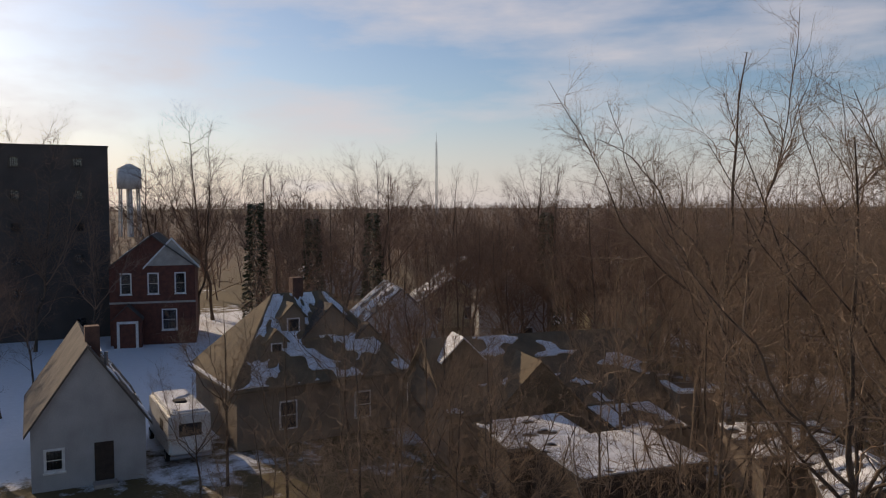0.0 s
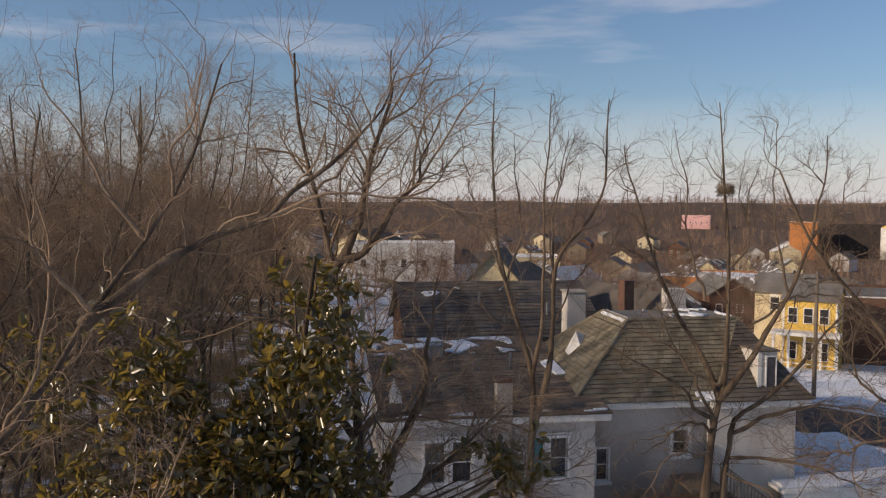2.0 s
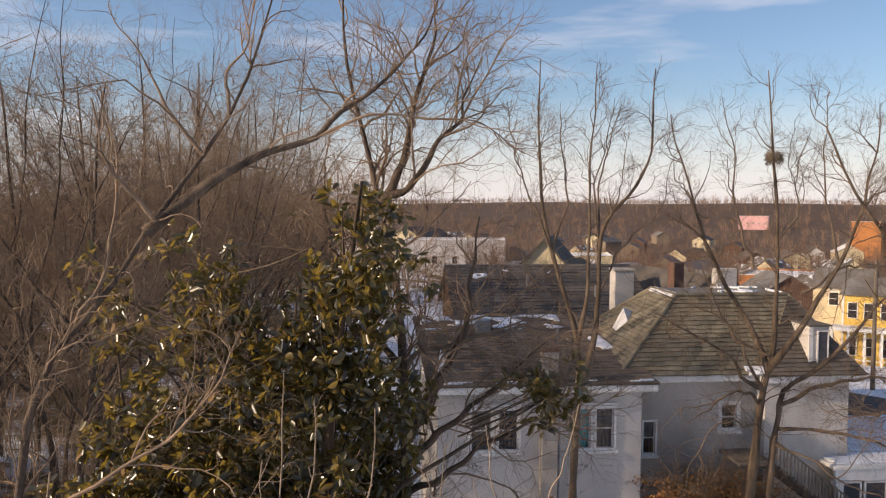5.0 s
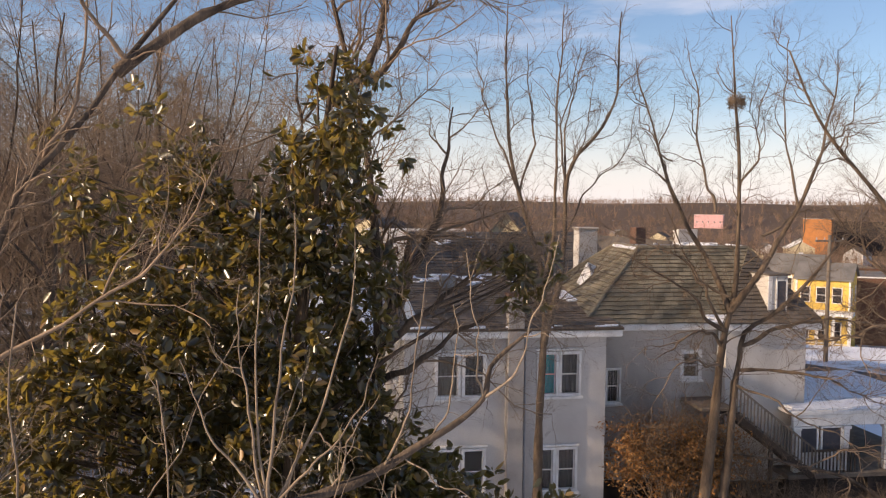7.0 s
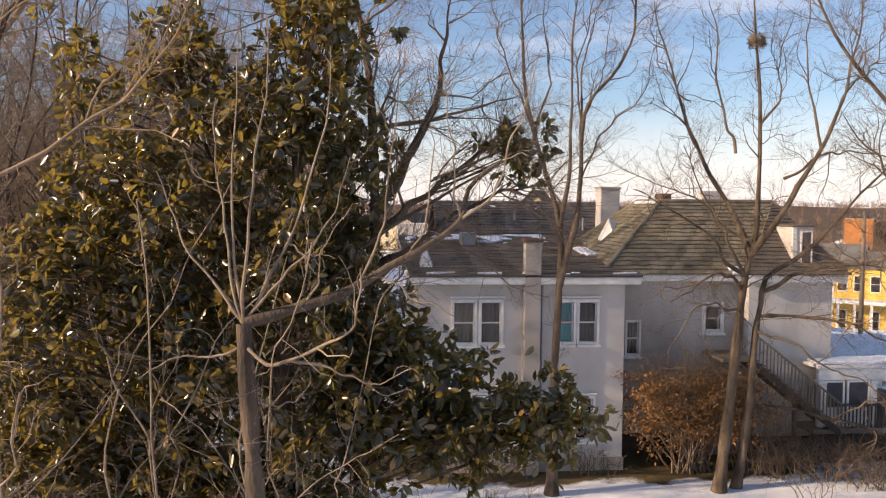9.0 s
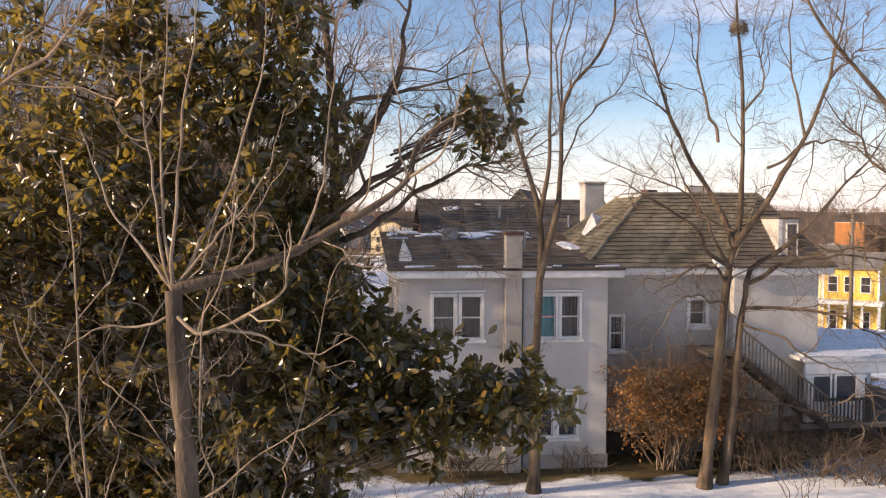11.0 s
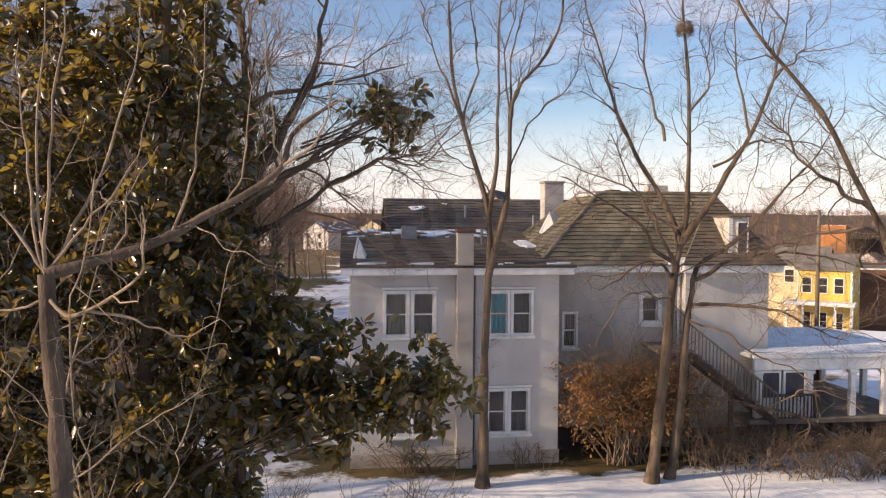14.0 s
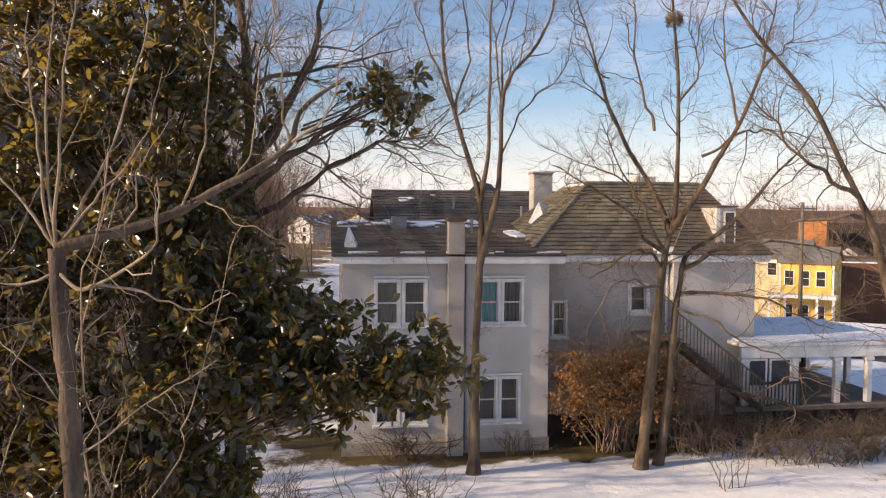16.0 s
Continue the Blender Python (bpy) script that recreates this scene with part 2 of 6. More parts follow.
def ground_material():
    m = bpy.data.materials.new("snow_and_leaf_litter")
    m.use_nodes = True
    n, l = m.node_tree.nodes, m.node_tree.links
    b = n["Principled BSDF"]
    b.inputs["Roughness"].default_value, b.inputs["Specular IOR Level"].default_value = 0.85, 0.2
    tc = n.new("ShaderNodeTexCoord")

    def noise_at(scale, detail=6, rough=0.6):
        t = n.new("ShaderNodeTexNoise")
        t.inputs["Scale"].default_value, t.inputs["Detail"].default_value, t.inputs["Roughness"].default_value = scale, detail, rough
        l.new(tc.outputs["Object"], t.inputs["Vector"])
        return t.outputs["Fac"]

    def maths(op, a, c):
        t = n.new("ShaderNodeMath")
        t.operation = op
        for i, v in enumerate((a, c)):
            if isinstance(v, (int, float)):
                t.inputs[i].default_value = v
            else:
                l.new(v, t.inputs[i])
        return t.outputs[0]

    def ramp(v, lo, hi, a=0.0, c=1.0):
        t = n.new("ShaderNodeMapRange")
        for k, x in (("From Min", lo), ("From Max", hi), ("To Min", a), ("To Max", c)):
            t.inputs[k].default_value = x
        l.new(v, t.inputs["Value"])
        return t.outputs["Result"]

    def mixed(f, a, c):
        t = n.new("ShaderNodeMixRGB")
        l.new(f, t.inputs[0])
        for i, v in ((1, a), (2, c)):
            if isinstance(v, tuple):
                t.inputs[i].default_value = (*v, 1)
            else:
                l.new(v, t.inputs[i])
        return t.outputs[0]

    litter = mixed(noise_at(9), (0.13, 0.085, 0.045), (0.05, 0.036, 0.024))
    grass = mixed(noise_at(1.7), litter, (0.15, 0.12, 0.05))
    snow = mixed(noise_at(2.2), (0.86, 0.88, 0.92), (0.70, 0.72, 0.76))
    cover = maths("ADD", maths("MULTIPLY", noise_at(0.11, 3), 0.9), maths("MULTIPLY", noise_at(0.9, 6), 0.45))
    cover = maths("ADD", cover, maths("MULTIPLY", noise_at(7, 4), 0.12))
    # less snow under the woods, which stand over the stretch west of the house
    s = n.new("ShaderNodeSeparateXYZ")
    l.new(tc.outputs["Object"], s.inputs[0])
    west = maths("MULTIPLY", ramp(s.outputs["X"], 1.0, -4.0), ramp(s.outputs["Y"], -16.0, 2.0))
    cover = maths("SUBTRACT", cover, maths("MULTIPLY", west, 0.17))
    lane = maths("MULTIPLY", maths("MULTIPLY", ramp(s.outputs["X"], -50.0, -43.0), ramp(s.outputs["X"], -10.0, -18.0)), ramp(s.outputs["Y"], 0.0, -8.0))
    cover = maths("SUBTRACT", cover, maths("MULTIPLY", lane, 0.2))
    # the open country is mostly bare brown wood and field
    rr = n.new("ShaderNodeVectorMath")
    rr.operation = "LENGTH"
    l.new(tc.outputs["Object"], rr.inputs[0])
    cover = maths("SUBTRACT", cover, maths("MULTIPLY", ramp(rr.outputs["Value"], 60.0, 230.0), 0.36))
    # open snowy lawns round the western houses
    lawn = maths("MULTIPLY", maths("MULTIPLY", ramp(s.outputs["X"], -50.0, -57.0), ramp(s.outputs["X"], -114.0, -104.0)), maths("MULTIPLY", ramp(s.outputs["Y"], 14.0, 8.0), ramp(s.outputs["Y"], -40.0, -32.0)))
    cover = maths("ADD", cover, maths("MULTIPLY", lawn, 0.36))
    # bare strip of leaves along the foot of the house
    foot = maths("MULTIPLY", ramp(s.outputs["Y"], -1.9, -0.7), ramp(s.outputs["Y"], 3.0, 2.0))
    foot = maths("MULTIPLY", foot, maths("MULTIPLY", ramp(s.outputs["X"], -2.0, 1.0), ramp(s.outputs["X"], 17.0, 14.0)))
    cover = maths("SUBTRACT", cover, maths("MULTIPLY", foot, 0.32))
    # woodland floor far off: old leaves
    floor = mixed(ramp(rr.outputs["Value"], 110.0, 240.0), grass, mixed(noise_at(0.05, 5), (0.13, 0.09, 0.062), (0.085, 0.06, 0.044)))
    l.new(mixed(ramp(cover, 0.56, 0.66), floor, snow), b.inputs["Base Color"])
    bp = n.new("ShaderNodeBump")
    bp.inputs["Strength"].default_value, bp.inputs["Distance"].default_value = 0.6, 0.08
    l.new(noise_at(3.0, 5), bp.inputs["Height"])
    l.new(bp.outputs["Normal"], b.inputs["Normal"])
    return m


M_GROUND = ground_material()


# ---------------------------------------------------------------- builders
def ease(v):
    v = min(1.0, max(0.0, v))
    return v * v * (3 - 2 * v)


def ground_z(x, y):
    """The land falls away to the north-east, and rises again to low hills far off."""
    r = math.hypot(x + 2, y + 26)
    drop = ease((y + 0.5 * x - 45) / 50) * ease(x / 40)
    hill = 19 * ease((r - 650) / 500) * (1 - ease((r - 1500) / 1300)) * (0.75 + 0.5 * noise.noise((x * 0.0035, y * 0.0035, 3))) * (0.5 + 0.5 * ease((x + 800) / 600))
    drop *= 1 - ease((r - 620) / 450)
    return -6.3 * drop - 5.5 * drop * ease((r - 120) / 240) + hill


def thing(name, m, label, category, group=""):
    ob = new(name)
    ob.empty_display_size = 0.3
    ob.matrix_world = m
    return tagged(ob, label, category, group)


def part(name, bm, mat, parent, label="", smooth=False):
    me = bpy.data.meshes.new(name)
    bmesh.ops.recalc_face_normals(bm, faces=bm.faces)
    bm.to_mesh(me)
    bm.free()
    return part_mesh(name, me, mat, parent, label, smooth)


def part_mesh(name, me, mat, parent, label="", smooth=False):
    if not me.materials:
        me.materials.append(mat)
    if smooth:
        me.polygons.foreach_set("use_smooth", [True] * len(me.polygons))
    ob = new(name, me)
    ob.parent = parent
    return tagged(ob, label) if label else ob


def structure(name, bm, mat, label, category):
    me = bpy.data.meshes.new(name)
    bmesh.ops.recalc_face_normals(bm, faces=bm.faces)
    bm.to_mesh(me)
    bm.free()
    me.materials.append(mat)
    return tagged(new(name, me), label, category, "", "structure")


def box(bm, x0, x1, y0, y1, z0, z1):
    v = [bm.verts.new((x, y, z)) for x in (x0, x1) for y in (y0, y1) for z in (z0, z1)]
    for f in ((0, 1, 3, 2), (4, 6, 7, 5), (0, 4, 5, 1), (2, 3, 7, 6), (0, 2, 6, 4), (1, 5, 7, 3)):
        bm.faces.new([v[i] for i in f])
    return bm


def boxes(*rows):
    bm = bmesh.new()
    for r in rows:
        box(bm, *r)
    return bm


def slab(bm, pts, down):
    """A flat piece over the given corners, as thick as the vector down."""
    d = Vector(down)
    a = [bm.verts.new(p) for p in pts]
    c = [bm.verts.new(Vector(p) + d) for p in pts]
    bm.faces.new(a)
    bm.faces.new(c[::-1])
    for i in range(len(pts)):
        j = (i + 1) % len(pts)
        bm.faces.new((a[i], c[i], c[j], a[j]))
    return bm


def bevel(bm, w=0.02, seg=2):
    bmesh.ops.bevel(bm, geom=list(bm.edges), offset=w, segments=seg, affect="EDGES", clamp_overlap=True)
    return bm


def cylinder(bm, p0, p1, r0, r1=None, n=10):
    p0, p1, r1 = Vector(p0), Vector(p1), r0 if r1 is None else r1
    q = (p1 - p0).to_track_quat("Z", "Y")
    rings = []
    for p, r in ((p0, r0), (p1, r1)):
        rings.append([bm.verts.new(p + q @ Vector((r * math.cos(2 * math.pi * i / n), r * math.sin(2 * math.pi * i / n), 0))) for i in range(n)])
    for i in range(n):
        j = (i + 1) % n
        bm.faces.new((rings[0][i], rings[0][j], rings[1][j], rings[1][i]))
    bm.faces.new(rings[0][::-1])
    bm.faces.new(rings[1])
    return bm


def wall_bm(x0, x1, z0, z1, y0, y1, holes=()):
    """A wall between two planes of y, with openings (x0, x1, z0, z1) cut through."""
    xs = sorted({x0, x1, *(v for h in holes for v in h[:2])})
    zs = sorted({z0, z1, *(v for h in holes for v in h[2:])})
    bm = bmesh.new()
    for a, b in zip(xs, xs[1:]):
        for c, d in zip(zs, zs[1:]):
            mx, mz = (a + b) / 2, (c + d) / 2
            if not any(h[0] < mx < h[1] and h[2] < mz < h[3] for h in holes):
                box(bm, a, b, y0, y1, c, d)
    bmesh.ops.remove_doubles(bm, verts=bm.verts, dist=1e-4)
    inner = [f for f in bm.faces if sum(1 for e in f.edges if len(e.link_faces) > 2) == 4 and abs(f.normal.y) < 0.5]
    bmesh.ops.delete(bm, geom=inner, context="FACES_ONLY")
    return bm


def ring(bm, x0, x1, z0, z1, t, y0, y1):
    """A flat picture frame of breadth t between two planes of y, in one piece."""
    out = [(x0, z0), (x1, z0), (x1, z1), (x0, z1)]
    inn = [(x0 + t, z0 + t), (x1 - t, z0 + t), (x1 - t, z1 - t), (x0 + t, z1 - t)]
    v = [[bm.verts.new((x, y, z)) for x, z in r] for y in (y0, y1) for r in (out, inn)]
    for i in range(4):
        j = (i + 1) % 4
        bm.faces.new((v[0][i], v[0][j], v[1][j], v[1][i]))
        bm.faces.new((v[2][i], v[3][i], v[3][j], v[2][j]))
        bm.faces.new((v[0][i], v[2][i], v[2][j], v[0][j]))
        bm.faces.new((v[1][i], v[1][j], v[3][j], v[3][i]))
    return bm


def window(parent, m, w, h, trim=0.12, curtain=None, trim_mat=None, sashes=True, sill=True):
    """A sash window in an opening w by h whose lower left corner is the origin; outside is -y."""
    trim_mat = trim_mat or M_TRIM
    win = part("window", ring(bmesh.new(), -trim, w + trim, -trim * 0.6, h + trim, trim, -0.05, 0.03), trim_mat, parent)
    win.matrix_basis = m
    halves = ((0, h * 0.5, 0.07), (h * 0.5 - 0.02, h, 0.04)) if sashes else ((0, h, 0.05),)
    for a, b, y in halves:
        if sashes:
            part("sash", ring(bmesh.new(), 0, w, a, b, 0.034, y, y + 0.04), trim_mat, win)
        p = part("pane", boxes((0.04, w - 0.04, y + 0.016, y + 0.022, a + 0.04, b - 0.04)), M_GLASS, win)
        p.visible_shadow = False
    if sashes and sill:
        part("sill", bevel(boxes((-trim - 0.05, w + trim + 0.05, -0.12, 0.03, -0.09 - trim * 0.6, -trim * 0.6)), 0.01, 1), trim_mat, win)
    if curtain:
        part("curtain", curtain_bm(w, h), curtain, win)
    return win


def curtain_bm(w, h):
    bm = bmesh.new()
    n = 14
    top = [bm.verts.new((w * i / n, 0.16 + 0.02 * math.sin(i * 2.1), h)) for i in range(n + 1)]
    low = [bm.verts.new((w * i / n, 0.16 + 0.03 * math.sin(i * 2.1), 0)) for i in range(n + 1)]
    for i in range(n):
        bm.faces.new((top[i], top[i + 1], low[i + 1], low[i]))
    bmesh.ops.solidify(bm, geom=bm.faces[:], thickness=0.008)
    return bm


def courses(parent, name, a, b, c, d, mat, step=0.19, lift=0.03, label=""):
    """Roof courses between the eave a-b and the ridge d-c, each a strip of its own, its lower edge proud."""
    a, b, c, d = (Vector(p) for p in (a, b, c, d))
    up = ((d + c) / 2 - (a + b) / 2)
    n = max(3, int(up.length / step))
    nrm = (b - a).cross(up).normalized()
    if nrm.z < 0:
        nrm = -nrm
    for i in range(n):
        s, e = i / n, min(1.0, (i + 1.25) / n)
        l0, r0, l1, r1 = a.lerp(d, s), b.lerp(c, s), a.lerp(d, e), b.lerp(c, e)
        bm = bmesh.new()
        k = max(2, int((r0 - l0).length / 0.34))
        down = (l0 - l1).normalized() if (l0 - l1).length else Vector((0, 0, -1))
        at = [0.0] + [(j + random.uniform(-0.28, 0.28)) / k for j in range(1, k)] + [1.0]
        for u, w in zip(at, at[1:]):
            w -= 0.012 / max(0.3, (r0 - l0).length)
            h0, slip = lift + random.uniform(-0.012, 0.016), down * random.uniform(-0.018, 0.028)
            p, q = l0.lerp(r0, u) + nrm * h0 + slip, l0.lerp(r0, w) + nrm * h0 + slip
            top = [bm.verts.new(v) for v in (p, q, l1.lerp(r1, w) + nrm * 0.006, l1.lerp(r1, u) + nrm * 0.006)]
            foot = [bm.verts.new(v - nrm * h0) for v in (p, q)]
            bm.faces.new(top)
            bm.faces.new((foot[0], foot[1], top[1], top[0]))
        part(name, bm, mat, parent, label)


def snow_patch(parent, a, b, c, d, seed, keep=0.5, nx=56, ny=30, thick=0.05, grain=0.36):
    """Melting snow lying in patches on the slope between the eave a-b and the ridge d-c."""
    a, b, c, d = (Vector(p) for p in (a, b, c, d))
    nrm = (b - a).cross(d - a).normalized()
    if nrm.z < 0:
        nrm = -nrm
    bm = bmesh.new()
    grid = {}

    def at(i, j):
        if (i, j) not in grid:
            p = a.lerp(b, i / nx).lerp(d.lerp(c, i / nx), j / ny)
            p = p + nrm * (0.03 + thick * (0.6 + 0.5 * noise.noise((i * 0.4, j * 0.4, seed))))
            grid[i, j] = bm.verts.new(p)
        return grid[i, j]

    for i in range(nx):
        for j in range(ny):
            if 0.5 + 0.75 * noise.noise((i * grain * 0.28 + seed * 7.3, j * grain * 0.4, seed)) + 0.3 * noise.noise((i * 0.31, j * 0.4, seed)) < keep:
                bm.faces.new((at(i, j), at(i + 1, j), at(i + 1, j + 1), at(i, j + 1)))
    if not bm.faces:
        bm.free()
        return None
    for _ in range(4):
        edge = [v for v in bm.verts if v.is_boundary]
        bmesh.ops.smooth_vert(bm, verts=edge, factor=0.6, use_axis_x=True, use_axis_y=True, use_axis_z=True)
    ext = bmesh.ops.extrude_face_region(bm, geom=bm.faces[:])
    bmesh.ops.translate(bm, vec=-nrm * (thick + 0.015), verts=[v for v in ext["geom"] if isinstance(v, bmesh.types.BMVert)])
    return tagged(part("snow_cover", bm, M_SNOW, parent, "", True), "", "", "", "stuff")


# ---------------------------------------------------------------- branches
def mesh_from(name, verts, quads):
    me = bpy.data.meshes.new(name)
    nv, nq = len(verts), len(quads)
    k = quads.shape[1]
    me.vertices.add(nv)
    me.vertices.foreach_set("co", np.asarray(verts, np.float32).ravel())
    me.loops.add(nq * k)
    me.loops.foreach_set("vertex_index", np.asarray(quads, np.int32).ravel())
    me.polygons.add(nq)
    me.polygons.foreach_set("loop_start", np.arange(0, nq * k, k, dtype=np.int32))
    me.update(calc_edges=True)
    return me


def tubes(P, R, sides):
    """Vertices and quads of tapered tubes along polylines P (N, n, 3) with radii R (N, n)."""
    N, n, _ = P.shape
    T = np.gradient(P, axis=1)
    T /= np.linalg.norm(T, axis=2, keepdims=True) + 1e-9
    ref = np.where(np.abs(T[:, :1, 2:3]) > 0.9, np.array([1.0, 0, 0]), np.array([0, 0, 1.0]))
    U = np.cross(T, np.broadcast_to(ref, T.shape))
    U /= np.linalg.norm(U, axis=2, keepdims=True) + 1e-9
    V = np.cross(T, U)
    ang = np.arange(sides) * 2 * np.pi / sides
    ring = U[:, :, None] * np.cos(ang)[None, None, :, None] + V[:, :, None] * np.sin(ang)[None, None, :, None]
    verts = (P[:, :, None] + ring * R[:, :, None, None]).reshape(-1, 3)
    idx = np.arange(N * n * sides).reshape(N, n, sides)
    a, b = idx[:, :-1], idx[:, 1:]
    quads = np.stack([a, np.roll(a, -1, 2), np.roll(b, -1, 2), b], -1).reshape(-1, 4)
    return verts, quads


def joined(sets):
    vs, qs, at = [], [], 0
    for v, q in sets:
        vs.append(v), qs.append(q + at)
        at += len(v)
    return np.concatenate(vs), np.concatenate(qs)


def sprout(rng, P, R, count, length, rad, spread, n=5, lift=0.25, wob=0.18, low=0.25, taper=0.25, by_len=True):
    """Side branches: count of them on the polylines P, leaning off by spread (radians) and curving upward by lift."""
    N, m, _ = P.shape
    seg = np.linalg.norm(np.diff(P, axis=1), axis=2).sum(1)
    pick = rng.choice(N, count, p=seg / seg.sum()) if by_len else rng.integers(0, N, count)
    u = low + (1 - low) * rng.random(count) ** 0.85
    f = u * (m - 1)
    i = np.minimum(f.astype(int), m - 2)
    w = (f - i)[:, None]
    base = P[pick, i] * (1 - w) + P[pick, i + 1] * w
    tang = P[pick, i + 1] - P[pick, i]
    tang /= np.linalg.norm(tang, axis=1, keepdims=True) + 1e-9
    r0 = R[pick, i] * (1 - w[:, 0]) + R[pick, i + 1] * w[:, 0]
    side = np.cross(tang, rng.normal(size=(count, 3)))
    side /= np.linalg.norm(side, axis=1, keepdims=True) + 1e-9
    th = spread * (0.65 + 0.7 * rng.random(count))[:, None]
    d = tang * np.cos(th) + side * np.sin(th)
    L = length * (0.45 + 0.75 * rng.random(count)) * (1.15 - 0.55 * u)
    step = (L / (n - 1))[:, None]
    pts = [base]
    for k in range(n - 1):
        d = d + rng.normal(size=d.shape) * wob + np.array([0, 0, lift / (n - 1)])
        d /= np.linalg.norm(d, axis=1, keepdims=True)
        pts.append(pts[-1] + d * step)
    Q = np.stack(pts, 1)
    r = np.minimum(r0 * 0.75, rad * (0.6 + 0.8 * rng.random(count)))
    RR = r[:, None] * np.linspace(1, taper, n)[None]
    return Q, RR


def smooth_line(points, n=10, wob=0.0, rng=None):
    """An even, rounded polyline through a few points."""
    p = np.array(points, float)
    s = np.r_[0, np.cumsum(np.linalg.norm(np.diff(p, axis=0), axis=1))]
    e = np.vstack([2 * p[0] - p[1], p, 2 * p[-1] - p[-2]])
    out = []
    for t in np.linspace(0, s[-1], n):
        i = min(np.searchsorted(s, t, side="right") - 1, len(p) - 2)
        u = (t - s[i]) / (s[i + 1] - s[i])
        a, b, c, d = e[i], e[i + 1], e[i + 2], e[i + 3]
        out.append(0.5 * (2 * b + (c - a) * u + (2 * a - 5 * b + 4 * c - d) * u * u + (3 * b - a - 3 * c + d) * u ** 3))
    out = np.array(out)
    if wob:
        out[1:] += rng.normal(size=out[1:].shape) * wob
    return out


def crooked(p, rng, amp):
    """Bends a limb by two scales of smooth offsets, more towards its tip."""
    n = len(p)
    s = np.linspace(0, 1, n)
    for steps, a in ((4, 1.0), (11, 0.45)):
        k = rng.normal(size=(steps + 1, 3)) * amp * a
        k[0] = 0
        p = p + np.stack([np.interp(s, np.linspace(0, 1, steps + 1), k[:, c]) for c in range(3)], 1)
    return p


def bare_tree(name, at, label, limbs, seed, boughs=14, branches=120, twigs=900, reach=2.6, thick=0.03, bark=None, twig=None, spread=0.75, lift=0.3, low=0.35, turn=0, group="", fine=1.0, sides=3, bend=0.075):
    """A leafless tree. limbs: lists of points from the base, with the radius at foot and tip; boughs, branches and twigs sprout on them."""
    rng = np.random.default_rng(seed)
    tree = thing(name, pose(*at, 0, 0, turn), label, "tree", group)
    P, R = [], []
    for i, (pts, r0, r1) in enumerate(limbs):
        p = crooked(smooth_line(pts, 30), rng, bend * (0.6 if i == 0 else 1.0))
        r = (r0 + (r1 - r0) * np.linspace(0, 1, 30) ** 0.75) * (1 + 0.09 * rng.normal(size=30))
        if i == 0:
            r[0] *= 1.35
        else:
            every = np.concatenate(P)
            gap = every[np.argmin(np.linalg.norm(every - p[0], axis=1))] - p[0]
            if np.linalg.norm(gap) < 0.45:
                p = p + gap * (np.linspace(1, 0, 30) ** 2)[:, None]
        P.append(p), R.append(r)
        v, q = tubes(p[None], r[None], 9 if sides == 3 else 6)
        part_mesh("trunk" if i == 0 else "limb", mesh_from("trunk", v, q), (bark or M_BARK) if r0 > 0.06 else (twig or M_TWIG), tree, smooth=True)
    P, R = np.array(P), np.array(R)
    Pl = P if len(P) == 1 else np.concatenate([P[1:], P[:1]])
    Rl = R if len(R) == 1 else np.concatenate([R[1:], R[:1]])
    B1, r1 = sprout(rng, Pl, Rl, boughs, reach, thick, spread, 8, lift, 0.27, low)
    B2, r2 = sprout(rng, np.concatenate([B1, Pl[:, ::4][:, :8]]), np.concatenate([r1, Rl[:, ::4][:, :8]]), branches, reach * 0.55, thick * 0.4, 0.7, 5, lift * 0.6, 0.34, 0.15)
    v, q = joined([tubes(B1, r1, 5), tubes(B2, r2, 4)])
    tagged(part_mesh("branchwork", mesh_from("branchwork", v, q), twig or M_TWIG, tree, smooth=True), "", "", "", "stuff")
    if twigs:
        B3, r3 = sprout(rng, B2, r2, twigs, reach * 0.27, 0.0078 * fine, 0.75, 4 if sides == 3 else 3, lift * 0.4, 0.24, 0.1, 0.55)
        B4, r4 = sprout(rng, B3, r3, int(twigs * 1.25), reach * 0.13, 0.0062 * fine, 0.8, 3 if sides == 3 else 2, 0.1, 0.16, 0.2, 0.5)
        v, q = joined([tubes(B3, r3, 3), tubes(B4, r4, 3)])
        tagged(part_mesh("twigwork", mesh_from("twigwork", v, q), twig or M_TWIG, tree), "", "", "", "stuff")
    return tree


def leaf_shapes(rng, C, D, size, fold=0.25):
    """Kite-shaped folded leaves at C along D."""
    n = len(C)
    D = D / (np.linalg.norm(D, axis=1, keepdims=True) + 1e-9)
    S = np.cross(D, rng.normal(size=(n, 3)))
    S /= np.linalg.norm(S, axis=1, keepdims=True) + 1e-9
    N = np.cross(S, D)
    L = (size * (0.7 + 0.6 * rng.random(n)))[:, None]
    W = L * 0.25
    v = np.stack([C, C + D * L * 0.35 + S * W * 0.85 + N * W * fold, C + D * L * 0.72 + S * W * 0.8 + N * W * fold * 0.6, C + D * L - N * L * 0.08,
                  C + D * L * 0.72 - S * W * 0.8 + N * W * fold * 0.6, C + D * L * 0.35 - S * W * 0.85 + N * W * fold], 1)
    i = np.arange(n)[:, None] * 6
    tris = np.concatenate([i + np.array([[0, 1, 2, 3]]), i + np.array([[0, 3, 4, 5]])])
    return v.reshape(-1, 3), tris


